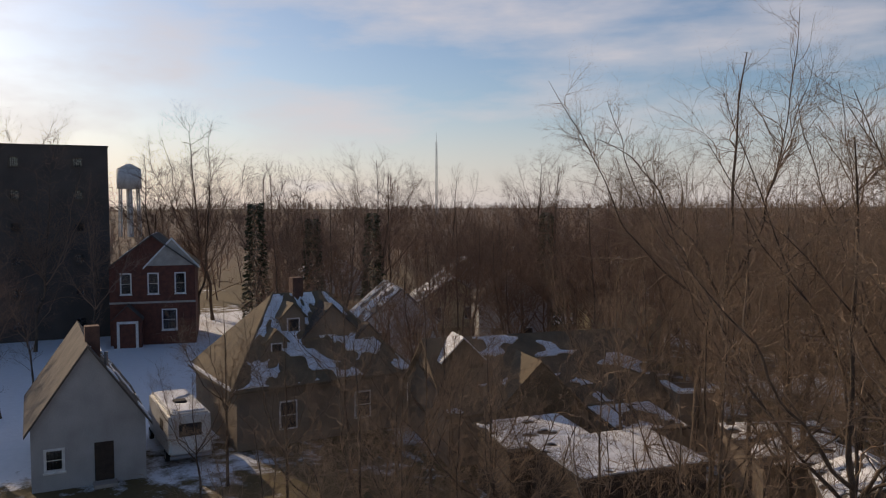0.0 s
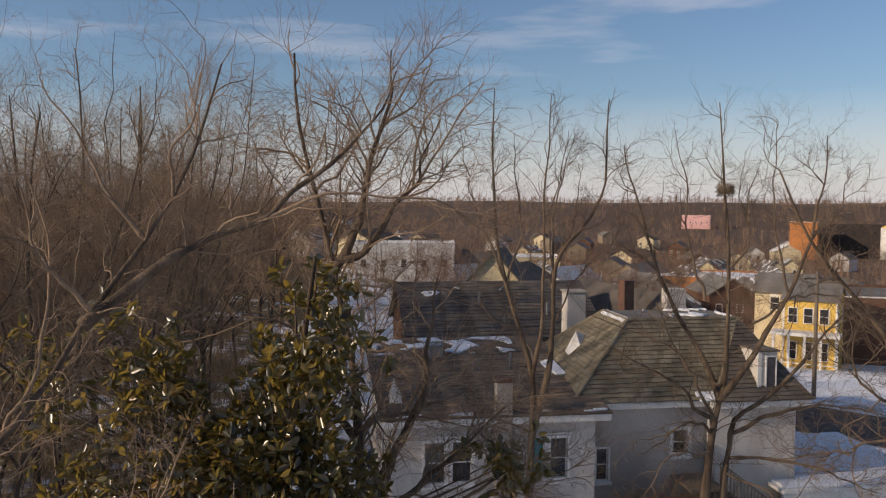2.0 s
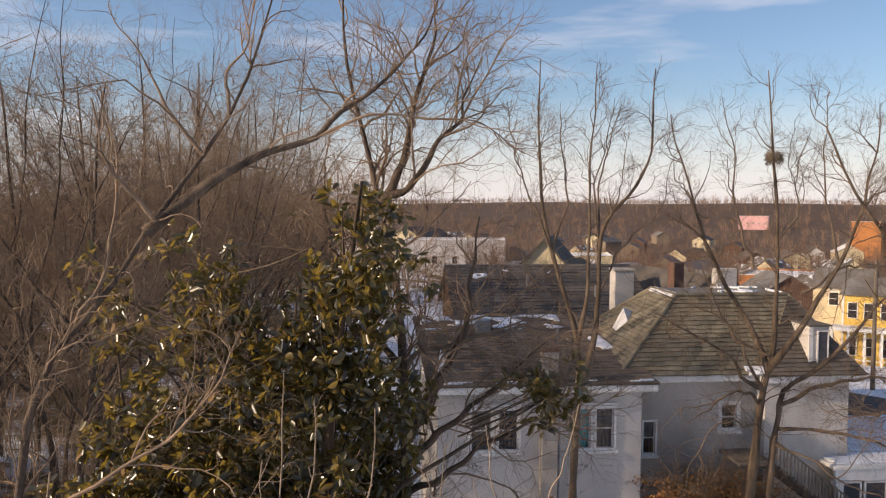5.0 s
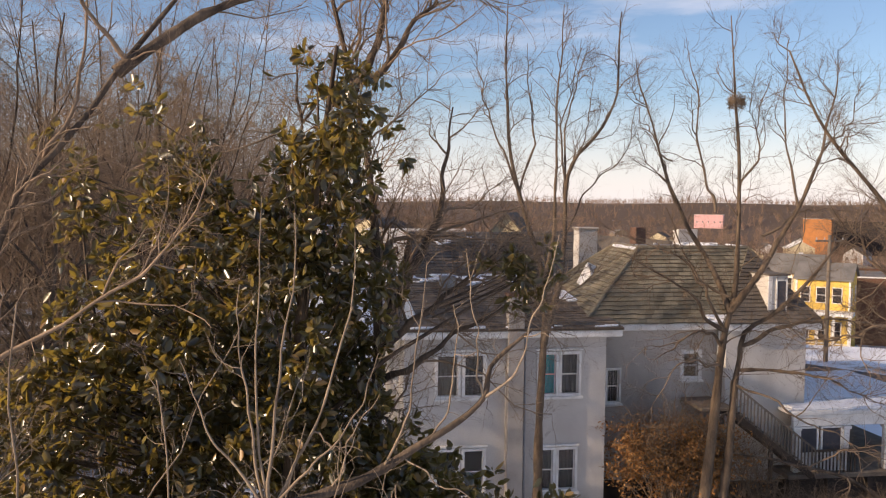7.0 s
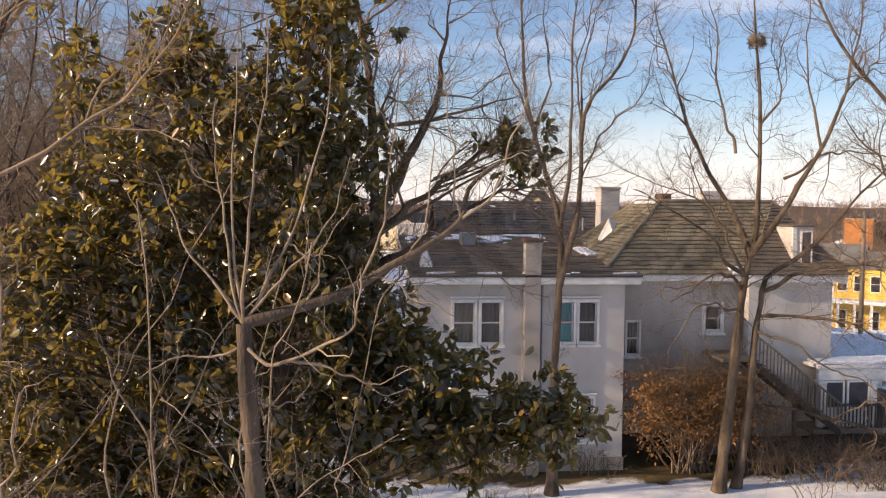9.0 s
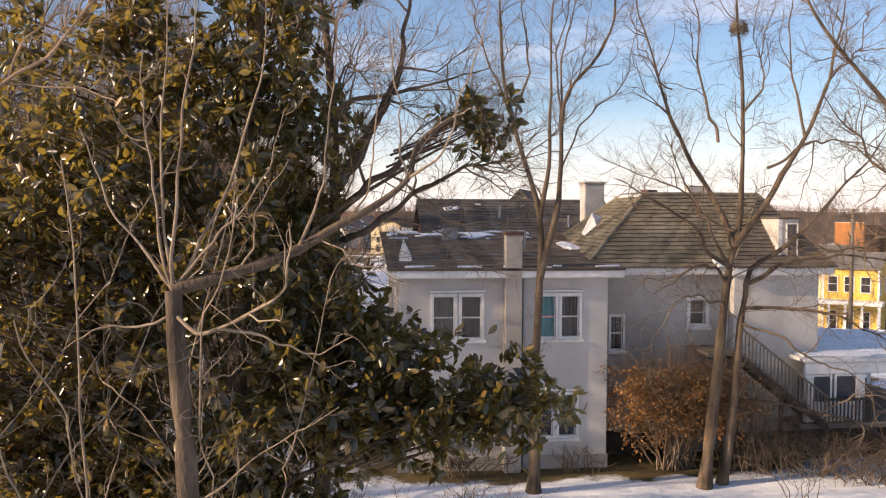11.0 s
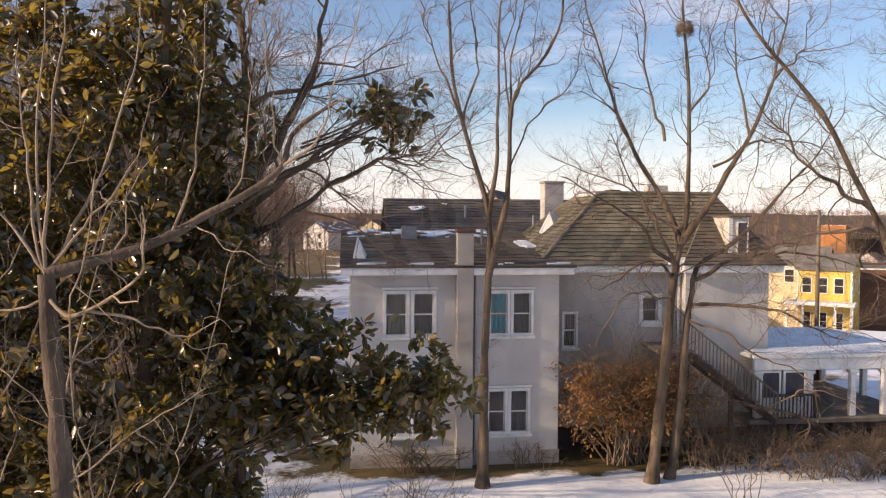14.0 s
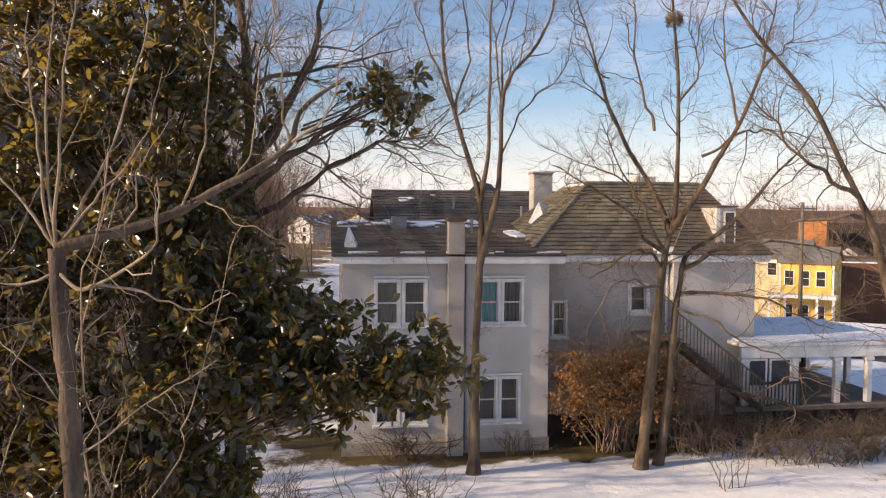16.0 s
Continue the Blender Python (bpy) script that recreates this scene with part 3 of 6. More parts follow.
# ---------------------------------------------------------------- ground
def ground():
    bm = bmesh.new()
    rad = [0, 5, 10, 16, 23, 31, 40, 50, 62, 76, 92, 110, 135, 165, 200, 250, 320, 420, 560, 750, 870, 1000, 1140, 1280, 1420, 1560, 2000, 2800, 3500]
    seg = 160
    rings = []
    for r in rad:
        ring = []
        for i in range(seg if r else 1):
            a = 2 * math.pi * i / seg
            x, y = -2 + r * math.cos(a), -26 + r * math.sin(a)
            z = ground_z(x, y) + (0.06 * noise.noise((x * 0.25, y * 0.25, 0)) if r < 120 else 0.0)
            ring.append(bm.verts.new((x, y, z)))
        rings.append(ring)
    for a, b in zip(rings, rings[1:]):
        for i in range(seg):
            j = (i + 1) % seg
            if len(a) == 1:
                bm.faces.new((a[0], b[i], b[j]))
            else:
                bm.faces.new((a[i], b[i], b[j], a[j]))
    structure("ground", bm, M_GROUND, "snow patches over dead grass and brown leaf litter", "ground")


ground()

# street past the east side of the house
bm = bmesh.new()
for i in range(12):
    x, y = 24.6 + 0.6 * (i - 5) * 5, 26.0 - 0.8 * (i - 5) * 5
    q = [(x + 2.8 * s + 0.6 * u, y + 2.1 * s - 0.8 * u) for s, u in ((-1, 0), (1, 0), (1, 5.0), (-1, 5.0))]
    bm.faces.new([bm.verts.new((a + 6.2, b - 7.0, 0.07)) for a, b in q])
bmesh.ops.remove_doubles(bm, verts=bm.verts, dist=0.01)
structure("road", bm, M_ASPHALT, "dark wet asphalt street beside the yard", "road")


# ---------------------------------------------------------------- the white house
def white_house():
    h = thing("house", pose(0, 0, 0), "white stuccoed two-storey house with shingled hip roof", "house")
    E = 6.55
    ups = [(1.62, 2.32, 4.42, 5.82), (2.55, 3.22, 4.42, 5.82), (5.14, 5.72, 4.42, 5.82), (5.92, 6.52, 4.42, 5.82)]
    los = [(1.62, 2.32, 1.08, 2.55), (2.55, 3.22, 1.08, 2.55), (5.10, 5.66, 1.08, 2.50), (5.86, 6.44, 1.08, 2.50)]
    part("wall", wall_bm(0.5, 7.5, 0, E, 0, 0.25, ups + los), M_STUCCO, h)
    for x0, x1, z0, z1 in ups + los:
        cur = M_TEAL if x0 == 5.14 else M_BLIND_TAN if x0 == 1.62 else M_BLIND if z0 > 3 or x0 > 5 else None
        window(h, pose(x0, 0, z0), x1 - x0, z1 - z0, 0.09, cur)
    # drip caps over the pairs
    for a, b, z in ((1.5, 3.36, 5.95), (5.0, 6.66, 5.95), (1.5, 3.36, 2.68), (4.98, 6.58, 2.62)):
        part("drip_cap", bevel(boxes((a, b, -0.09, 0.0, z, z + 0.07)), 0.012, 1), M_TRIM, h)
    side = wall_bm(0.25, 9.0, 0, E + 0.17, 0, 0.25, [(2.2, 3.1, 4.4, 5.8), (2.2, 3.1, 1.1, 2.5)])
    bmesh.ops.transform(side, matrix=Matrix(((0, 1, 0, 0.5), (1, 0, 0, 0), (0, 0, 1, 0), (0, 0, 0, 1))), verts=side.verts)
    part("wall", side, M_STUCCO, h)
    for z in (4.4, 1.1):
        w = window(h, Matrix(((0, 1, 0, 0.5), (-1, 0, 0, 3.1), (0, 0, 1, z), (0, 0, 0, 1))), 0.9, 1.4, 0.09, M_BLIND)
    part("wall", boxes((7.25, 7.5, 0.25, 9.0, 0, E + 0.17)), M_STUCCO, h)
    part("wall", boxes((0.75, 7.25, 8.75, 9.0, 0, E + 0.6)), M_STUCCO, h)
    # recessed range
    rec = [(8.08, 8.52, 3.72, 4.92), (11.0, 11.56, 4.58, 5.48)]
    part("wall", wall_bm(7.5, 12.4, 0, E, 1.45, 1.7, rec), M_STUCCO_OLD, h)
    part("wall", wall_bm(12.4, 15.55, 0, E, 0.95, 1.2), M_STUCCO, h)
    part("wall", boxes((12.4, 12.65, 1.2, 1.7, 0, E)), M_STUCCO, h)
    window(h, pose(8.08, 1.45, 3.72), 0.44, 1.2, 0.07, M_BLIND)
    window(h, pose(11.0, 1.45, 4.58), 0.56, 0.9, 0.14, None)
    part("wall", boxes((15.3, 15.55, 1.2, 8.8, 0, E)), M_STUCCO, h)
    part("wall", boxes((7.5, 15.3, 8.55, 8.8, 0, E)), M_STUCCO, h)
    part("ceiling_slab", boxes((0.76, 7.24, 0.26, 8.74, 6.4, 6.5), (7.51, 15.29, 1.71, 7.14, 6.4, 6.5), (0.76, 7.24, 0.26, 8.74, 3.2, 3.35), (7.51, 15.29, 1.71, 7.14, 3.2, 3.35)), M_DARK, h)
    # foundation band
    part("foundation", boxes((0.46, 7.54, -0.05, 0.0, 0, 0.45), (7.54, 12.35, 1.4, 1.45, 0, 0.45), (12.35, 15.6, 0.9, 0.95, 0, 0.45)), M_STUCCO_TAN, h)
    # cornice
    part("cornice", bevel(boxes((0.2, 7.95, -0.38, 0.0, 6.44, 6.70)), 0.03, 2), M_TRIM, h)
    part("cornice", bevel(boxes((0.15, 0.5, -0.3, 9.1, 6.46, 6.72)), 0.03, 2), M_TRIM, h)
    part("cornice", bevel(boxes((7.96, 12.15, 1.02, 1.45, 6.42, 6.66)), 0.03, 2), M_TRIM, h)
    part("cornice", bevel(boxes((12.16, 15.95, 0.6, 0.95, 6.42, 6.68)), 0.03, 2), M_TRIM, h)
    snow_patch(h, (11.6, 0.62, 6.70), (13.2, 0.62, 6.70), (13.2, 1.2, 6.9), (11.6, 1.2, 6.9), 6.3, 0.75, 20, 10, 0.07)
    part("downpipe", cylinder(bmesh.new(), (12.3, 1.3, 0.2), (12.3, 1.3, 6.4), 0.05, None, 8), M_TRIM, h)
    part("cornice", bevel(boxes((15.55, 15.95, 0.96, 9.0, 6.42, 6.66)), 0.03, 2), M_TRIM, h)
    # low roof of the wing
    roof = slab(bmesh.new(), [(0.12, -0.42, 6.74), (7.98, -0.42, 6.74), (7.98, 9.1, 7.75), (0.12, 9.1, 7.75)], (0, 0, -0.05))
    part("roof", roof, M_SHINGLE_BROWN, h, "brown low shingle roof")
    courses(h, "shingle_course", (0.12, -0.44, 6.745), (7.98, -0.44, 6.745), (7.98, 9.1, 7.755), (0.12, 9.1, 7.755), M_SHINGLE_BROWN, 0.34, 0.03)
    # hip roof of the range, cut off by a flat deck, and the bay's own roof before it
    Z = 9.27
    e = [(7.0, 0.98, 6.68), (16.0, 0.98, 6.68), (16.0, 9.0, 6.68), (7.0, 9.0, 6.68)]
    k = [(9.9, 3.3, Z), (14.4, 3.3, Z), (14.4, 5.9, Z), (9.9, 5.9, Z)]
    bm = bmesh.new()
    vs = [bm.verts.new(p) for p in (*e, *k)]
    for f in ((0, 1, 5, 4), (1, 2, 6, 5), (2, 3, 7, 6), (3, 0, 4, 7), (3, 2, 1, 0), (4, 5, 6, 7)):
        bm.faces.new([vs[i] for i in f])
    part("roof", bm, M_SHINGLE, h)
    part("deck", boxes((9.9, 14.4, 3.35, 5.9, Z + 0.004, Z + 0.04)), M_ROOF_GREY, h)
    courses(h, "shingle_course", e[0], e[1], k[1], k[0], M_SHINGLE, 0.19, 0.06)
    courses(h, "shingle_course", e[3], e[0], k[0], k[3], M_SHINGLE, 0.19, 0.06)
    # The east slope's shade is put in by darker shingles than its neighbours.
    courses(h, "shingle_course", e[1], e[2], k[2], k[1], M_SHINGLE_DARK, 0.19, 0.055)
    bm = bmesh.new()
    vs = [bm.verts.new(p) for p in ((12.1, 0.52, 6.69), (16.02, 0.52, 6.69), (14.42, 3.28, Z + 0.03), (12.75, 1.55, 7.25), (16.02, 1.2, 6.69))]
    for f in ((0, 1, 2), (3, 0, 2), (1, 4, 2), (0, 3, 4, 1)):
        bm.faces.new([vs[i] for i in f])
    part("bay_roof", bm, M_SHINGLE, h)
    courses(h, "shingle_course", (12.1, 0.52, 6.69), (16.02, 0.52, 6.69), (14.42, 3.28, Z + 0.03), (14.42, 3.28, Z + 0.03), M_SHINGLE_DARK, 0.19, 0.05)
    # ridge and hip caps
    for p, q in ((k[0], k[1]), (e[0], k[0]), (e[1], k[1]), (e[3], k[3]), (k[0], k[3])):
        part("ridge_cap", cylinder(bmesh.new(), Vector(p) + Vector((0, 0, 0.03)), Vector(q) + Vector((0, 0, 0.03)), 0.085, 0.085, 8), M_SHINGLE, h)
    part("chimney", bevel(boxes((14.0, 14.95, 8.81, 9.4, 0, 9.85)), 0.02, 1), M_STUCCO, h, "broad stuccoed chimney stack")
    # front chimney breast
    ch = part("chimney", bevel(boxes((3.95, 4.5, -0.42, -0.002, 0, 7.85)), 0.02, 1), M_STUCCO_TAN, h, "weathered stucco chimney breast")
    part("chimney_cap", bevel(boxes((3.9, 4.55, -0.47, 0.05, 7.85, 7.97)), 0.02, 1), M_BRICK_CHIM, ch)
    part("downpipe", cylinder(bmesh.new(), (4.62, -0.06, 0.1), (4.62, -0.06, 6.4), 0.045, None, 8), M_METAL, h)
    # stack behind the hip
    st = part("chimney", bevel(boxes((8.9, 9.75, 7.7, 8.5, 0, 9.85)), 0.02, 1), M_STUCCO, h, "white stuccoed chimney stack")
    part("chimney_cap", bevel(boxes((8.85, 9.8, 7.65, 8.55, 9.85, 9.95)), 0.015, 1), M_STUCCO_TAN, st)
    # vent gablet on the west hip
    def peak(base, top):
        g = bmesh.new()
        vb, vt = [g.verts.new(p) for p in base], g.verts.new(top)
        g.faces.new(vb)
        for k in range(len(vb)):
            g.faces.new((vb[k], vb[(k + 1) % len(vb)], vt))
        part("vent_gablet", g, M_TRIM, h, "small white triangular roof vent")

    peak([(8.05, 4.75, 7.7), (8.5, 4.7, 8.1), (9.0, 5.3, 8.4), (8.1, 5.4, 7.75)], (8.45, 5.1, 8.6))
    peak([(0.55, 1.0, 6.85), (1.0, 1.0, 6.85), (1.1, 1.8, 6.9), (0.55, 1.8, 6.9)], (0.72, 1.45, 7.7))
    # snow left along the ridge, the eaves and the back of the low roof
    snow_patch(h, (11.0, 3.4, Z + 0.05), (14.4, 3.4, Z + 0.05), (14.4, 5.8, Z + 0.05), (11.0, 5.8, Z + 0.05), 2.2, 0.42, 40, 12, 0.05, 0.5)
    snow_patch(h, (9.72, 3.25, 9.2), (10.0, 3.2, 9.33), (10.05, 5.9, 9.33), (9.72, 5.9, 9.2), 1.2, 0.97, 8, 16, 0.06)
    snow_patch(h, (6.95, 3.4, 7.18), (7.6, 3.4, 7.18), (7.6, 5.4, 7.39), (6.95, 5.4, 7.39), 3.2, 0.85, 12, 12, 0.06)
    snow_patch(h, (0.2, -0.42, 6.78), (7.9, -0.42, 6.78), (7.9, -0.2, 6.81), (0.2, -0.2, 6.81), 5.2, 0.42, 60, 4, 0.04, 0.5)
    snow_patch(h, (0.3, 6.6, 7.5), (6.6, 6.6, 7.5), (6.6, 9.0, 7.76), (0.3, 9.0, 7.76), 8.1, 0.5, 50, 20, 0.05, 0.4)
    part("hatch", bevel(boxes((2.6, 3.2, 6.2, 6.9, 7.4, 7.95)), 0.02, 1), M_METAL, h)
    part("vent_pipe", cylinder(bmesh.new(), (5.6, 4.5, 7.2), (5.6, 4.5, 7.9), 0.06, None, 10), M_METAL, h)
    # boxed dormer on the east hip
    d = part("dormer", bevel(boxes((14.0, 14.75, 0.95, 3.3, 6.75, 8.4)), 0.015, 1), M_STUCCO, h, "white boxed dormer with a dark narrow light")
    part("corner_board", boxes((13.97, 14.12, 0.92, 0.948, 6.76, 8.38)), M_TRIM, d)
    part("light_frame", ring(bmesh.new(), 14.28, 14.72, 6.95, 8.25, 0.05, 0.91, 0.949), M_TRIM, d)
    part("pane", boxes((14.33, 14.67, 0.925, 0.94, 7.0, 8.2)), M_BLIND, d)
    part("dormer_roof", bevel(boxes((13.94, 14.81, 0.86, 3.4, 8.4, 8.46)), 0.012, 1), M_SHINGLE_DARK, d)
    # dark panels along the foot of the recess, painting in the shade of openings
    part("opening_shade_panel", boxes((7.6, 10.4, 1.35, 1.39, 0, 0.85)), M_WOOD_DARK, h)
    part("opening_shade_panel", boxes((12.6, 15.3, 0.85, 0.89, 0, 0.8)), M_WOOD_DARK, h)
    return h


white_house()


# ---------------------------------------------------------------- outside stair and porch
def porch():
    p = thing("porch", pose(0, 0, 0), "white wooden porch with flat snow-covered roof", "porch")
    part("deck", bevel(boxes((14.3, 21.0, -0.2, 1.44, 1.15, 1.32)), 0.02, 1), M_WOOD_GREY, p)
    part("deck", bevel(boxes((15.56, 21.0, 1.45, 6.2, 1.15, 1.32)), 0.02, 1), M_WOOD_GREY, p)
    r = part("roof", bevel(boxes((14.5, 21.2, 0.0, 1.44, 3.42, 3.56)), 0.02, 1), M_TRIM, p)
    r2 = part("roof", bevel(boxes((15.56, 21.2, 1.445, 6.5, 3.42, 3.56)), 0.02, 1), M_TRIM, p)
    snow_patch(r, (14.55, 0.05, 3.57), (21.15, 0.05, 3.57), (21.15, 1.44, 3.57), (14.55, 1.44, 3.57), 4, 0.95, 40, 8, 0.07)
    snow_patch(r2, (15.6, 1.44, 3.57), (21.15, 1.44, 3.57), (21.15, 6.4, 3.57), (15.6, 6.4, 3.57), 4, 0.95, 30, 24, 0.07)
    part("beam", bevel(boxes((14.6, 21.0, 0.06, 0.22, 3.0, 3.41)), 0.015, 1), M_TRIM, p)
    part("beam", bevel(boxes((20.85, 21.0, 0.23, 6.2, 3.0, 3.41)), 0.015, 1), M_TRIM, p)
    for x, y in ((14.75, 0.14), (16.7, 0.14), (18.35, 0.14), (19.6, 0.14), (20.9, 0.14), (20.9, 3.2), (20.9, 6.0)):
        post = part("post", bevel(boxes((x - 0.11, x + 0.11, y - 0.11, y + 0.11, 1.32, 3.0)), 0.02, 1), M_TRIM, p)
        part("capital", bevel(boxes((x - 0.17, x + 0.17, y - 0.14, y + 0.14, 2.86, 2.995)), 0.02, 1), M_TRIM, post)
    # Added dark sheet puts in the darkness seen through the open bay.
    part("bay_dark_sheet", boxes((15.6, 20.8, 6.05, 6.15, 1.32, 3.4)), M_WOOD_DARK, p, "dark sheet that puts shade into the porch's open bay")
    for a, b in ((14.87, 15.63), (15.72, 16.58)):
        w = part("porch_window", ring(bmesh.new(), a, b, 1.95, 2.98, 0.07, 0.1, 0.18), M_TRIM, p)
        part("pane", boxes((a + 0.06, b - 0.06, 0.13, 0.145, 2.0, 2.92)), M_BLIND, w)
        part("apron", boxes((a, b, 0.1, 0.16, 1.33, 1.94)), M_TRIM, w)
    for x in (14.5, 16.0, 17.6, 19.2, 20.8):
        part("pier", boxes((x - 0.1, x + 0.1, -0.1, 0.1, 0, 1.15)), M_WOOD_DARK, p)
    # Dark sheet put in for the blackness of the openings under the deck.
    part("underdeck_dark_sheet", boxes((14.4, 20.9, 0.14, 0.18, 0.02, 1.14)), M_WOOD_DARK, p)
    part("rail", bevel(boxes((15.2, 17.0, -0.14, -0.06, 2.1, 2.18)), 0.01, 1), M_WOOD_DARK, p)
    for i in range(13):
        part("baluster", boxes((15.25 + i * 0.14, 15.29 + i * 0.14, -0.12, -0.08, 1.32, 2.1)), M_WOOD_DARK, p)


def stair():
    s = thing("outside_stair", pose(0, 0, 0), "weathered wooden outside stair with balustrade", "stair")
    x0, z0, x1, z1 = 12.0, 3.85, 15.3, 1.32
    n = 14
    for y in (-0.25, 0.75):
        bm = bmesh.new()
        slab(bm, [(x0, y, z0), (x1, y, z1), (x1, y, z1 - 0.28), (x0, y, z0 - 0.28)], (0, 0.05, 0))
        part("stringer", bm, M_WOOD_DARK, s)
    for i in range(n):
        x, z = x0 + (x1 - x0) * (i + 0.5) / n, z0 + (z1 - z0) * (i + 0.5) / n
        part("tread", boxes((x - 0.14, x + 0.14, -0.23, 0.74, z - 0.02, z + 0.03)), M_WOOD_GREY, s)
    bm = bmesh.new()
    slab(bm, [(x0, -0.26, z0 + 0.95), (x1, -0.26, z1 + 0.95), (x1, -0.26, z1 + 0.87), (x0, -0.26, z0 + 0.87)], (0, 0.07, 0))
    part("handrail", bm, M_WOOD_GREY, s)
    for i in range(26):
        x = x0 + (x1 - x0) * i / 25
        z = z0 + (z1 - z0) * i / 25
        part("baluster", boxes((x - 0.018, x + 0.018, -0.245, -0.205, z, z + 0.9)), M_WOOD_GREY, s)
    part("landing", bevel(boxes((10.9, 12.05, -0.3, 1.38, 3.75, 3.87)), 0.01, 1), M_WOOD_GREY, s)
    for x in (12.0, 13.6):
        part("post", boxes((x - 0.06, x + 0.06, -0.26, -0.14, 0, 3.75 if x < 13 else 2.4)), M_WOOD_DARK, s)


porch()
stair()


# ---------------------------------------------------------------- other buildings
def gable_house(name, m, w, d, eave, apex, wall, roof, label, wins=(), snow=0, chimney=None, door=None, keep=0.55, over=0.3):
    """A gabled house; the gable end faces local -y and stands on y = 0. wins: (x, z, w, h) on that end."""
    h = thing(name, m, label, "house")
    holes = [(x, x + a, z, z + b) for x, z, a, b in wins]
    part("wall", wall_bm(-w / 2, w / 2, 0, eave, 0, 0.2, holes), wall, h)
    bm = bmesh.new()
    slab(bm, [(-w / 2, 0, eave), (w / 2, 0, eave), (0, 0, apex)], (0, 0.2, 0))
    part("gable", bm, wall, h)
    bm = bmesh.new()
    slab(bm, [(-w / 2, d - 0.2, eave), (w / 2, d - 0.2, eave), (0, d - 0.2, apex)], (0, 0.2, 0))
    part("gable", bm, wall, h)
    for r in ((-w / 2, -w / 2 + 0.2, 0.2, d, 0, eave), (w / 2 - 0.2, w / 2, 0.2, d, 0, eave), (-w / 2 + 0.2, w / 2 - 0.2, d - 0.2, d, 0, eave)):
        part("wall", boxes(r), wall, h)
    for x, z, a, b in wins:
        window(h, pose(x, 0, z), a, b, 0.1, M_BLIND, sashes=name not in ("town_house", "far_house"))
    k = (apex - eave) / (w / 2)
    for s in (-1, 1):
        bm = bmesh.new()
        e = s * (w / 2 + over)
        slab(bm, [(e, -over, eave - k * over), (0, -over, apex), (0, d + over, apex), (e, d + over, eave - k * over)], (0, 0, 0.16))
        part("roof_slope", bm, roof, h)
        if snow and (snow == 2 or s == snow):
            z = 0.165
            snow_patch(h, (e, -over, eave - k * over + z), (e, d + over, eave - k * over + z), (0, d + over, apex + z), (0, -over, apex + z), w + d, keep)
    if chimney:
        cx, cy = chimney
        part("chimney", bevel(boxes((cx - 0.35, cx + 0.35, cy - 0.35, cy + 0.35, eave - 0.3, apex + 0.9)), 0.02, 1), M_BRICK_CHIM, h)
    if door:
        part("door", bevel(boxes((door, door + 0.9, -0.06, -0.004, 0.1, 2.15)), 0.015, 1), M_WOOD_DARK, h)
    return h


def flat_block(name, m, w, d, hgt, wall, label, rows=0, cols=0, roof=None, snow=False, ww=1.1, wh=1.5, trim=None):
    """A flat-roofed block; its front faces local -y on y = 0, with rows and columns of windows."""
    b = thing(name, m, label, "building")
    holes = [(-w / 2 + (c + 0.5) * w / cols - ww / 2, -w / 2 + (c + 0.5) * w / cols + ww / 2, (r + 0.5) * hgt / rows - wh / 2, (r + 0.5) * hgt / rows + wh / 2) for r in range(rows) for c in range(cols)]
    part("wall", wall_bm(-w / 2, w / 2, 0, hgt, 0, 0.3, holes), wall, b)
    for x0, x1, z0, z1 in holes:
        window(b, pose(x0, 0, z0), x1 - x0, z1 - z0, 0.08, M_BLIND, trim)
    for r in ((-w / 2, -w / 2 + 0.3, 0.3, d, 0, hgt), (w / 2 - 0.3, w / 2, 0.3, d, 0, hgt), (-w / 2 + 0.3, w / 2 - 0.3, d - 0.3, d, 0, hgt)):
        part("wall", boxes(r), wall, b)
    part("roof", boxes((-w / 2 + 0.3, w / 2 - 0.3, 0.3, d - 0.3, hgt - 0.5, hgt - 0.3)), M_SNOW if snow else roof or M_ROOF_GREY, b)
    part("coping", boxes((-w / 2 - 0.08, w / 2 + 0.08, -0.08, 0.38, hgt, hgt + 0.15), (-w / 2 - 0.08, -w / 2 + 0.38, 0.38, d, hgt, hgt + 0.15), (w / 2 - 0.38, w / 2 + 0.08, 0.38, d, hgt, hgt + 0.15)), M_SNOW if snow else trim or M_TRIM, b)
    return b


def face_window(h, m, w, hgt, arch=False):
    """A sash window set on a wall face far from the camera; it faces local -y."""
    f = part("window", boxes((-0.1, w + 0.1, -0.07, -0.003, -0.1, hgt + 0.1)), M_TRIM, h)
    f.matrix_basis = m
    # Opaque pane: the unlit room behind is painted as near-black.
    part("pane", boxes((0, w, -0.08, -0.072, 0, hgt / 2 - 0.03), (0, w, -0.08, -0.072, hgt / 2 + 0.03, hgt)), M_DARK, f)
    if arch:
        part("arch", cylinder(bmesh.new(), (w / 2, -0.06, hgt + 0.1), (w / 2, -0.004, hgt + 0.1), w / 2 + 0.1, None, 16), M_TRIM, f)


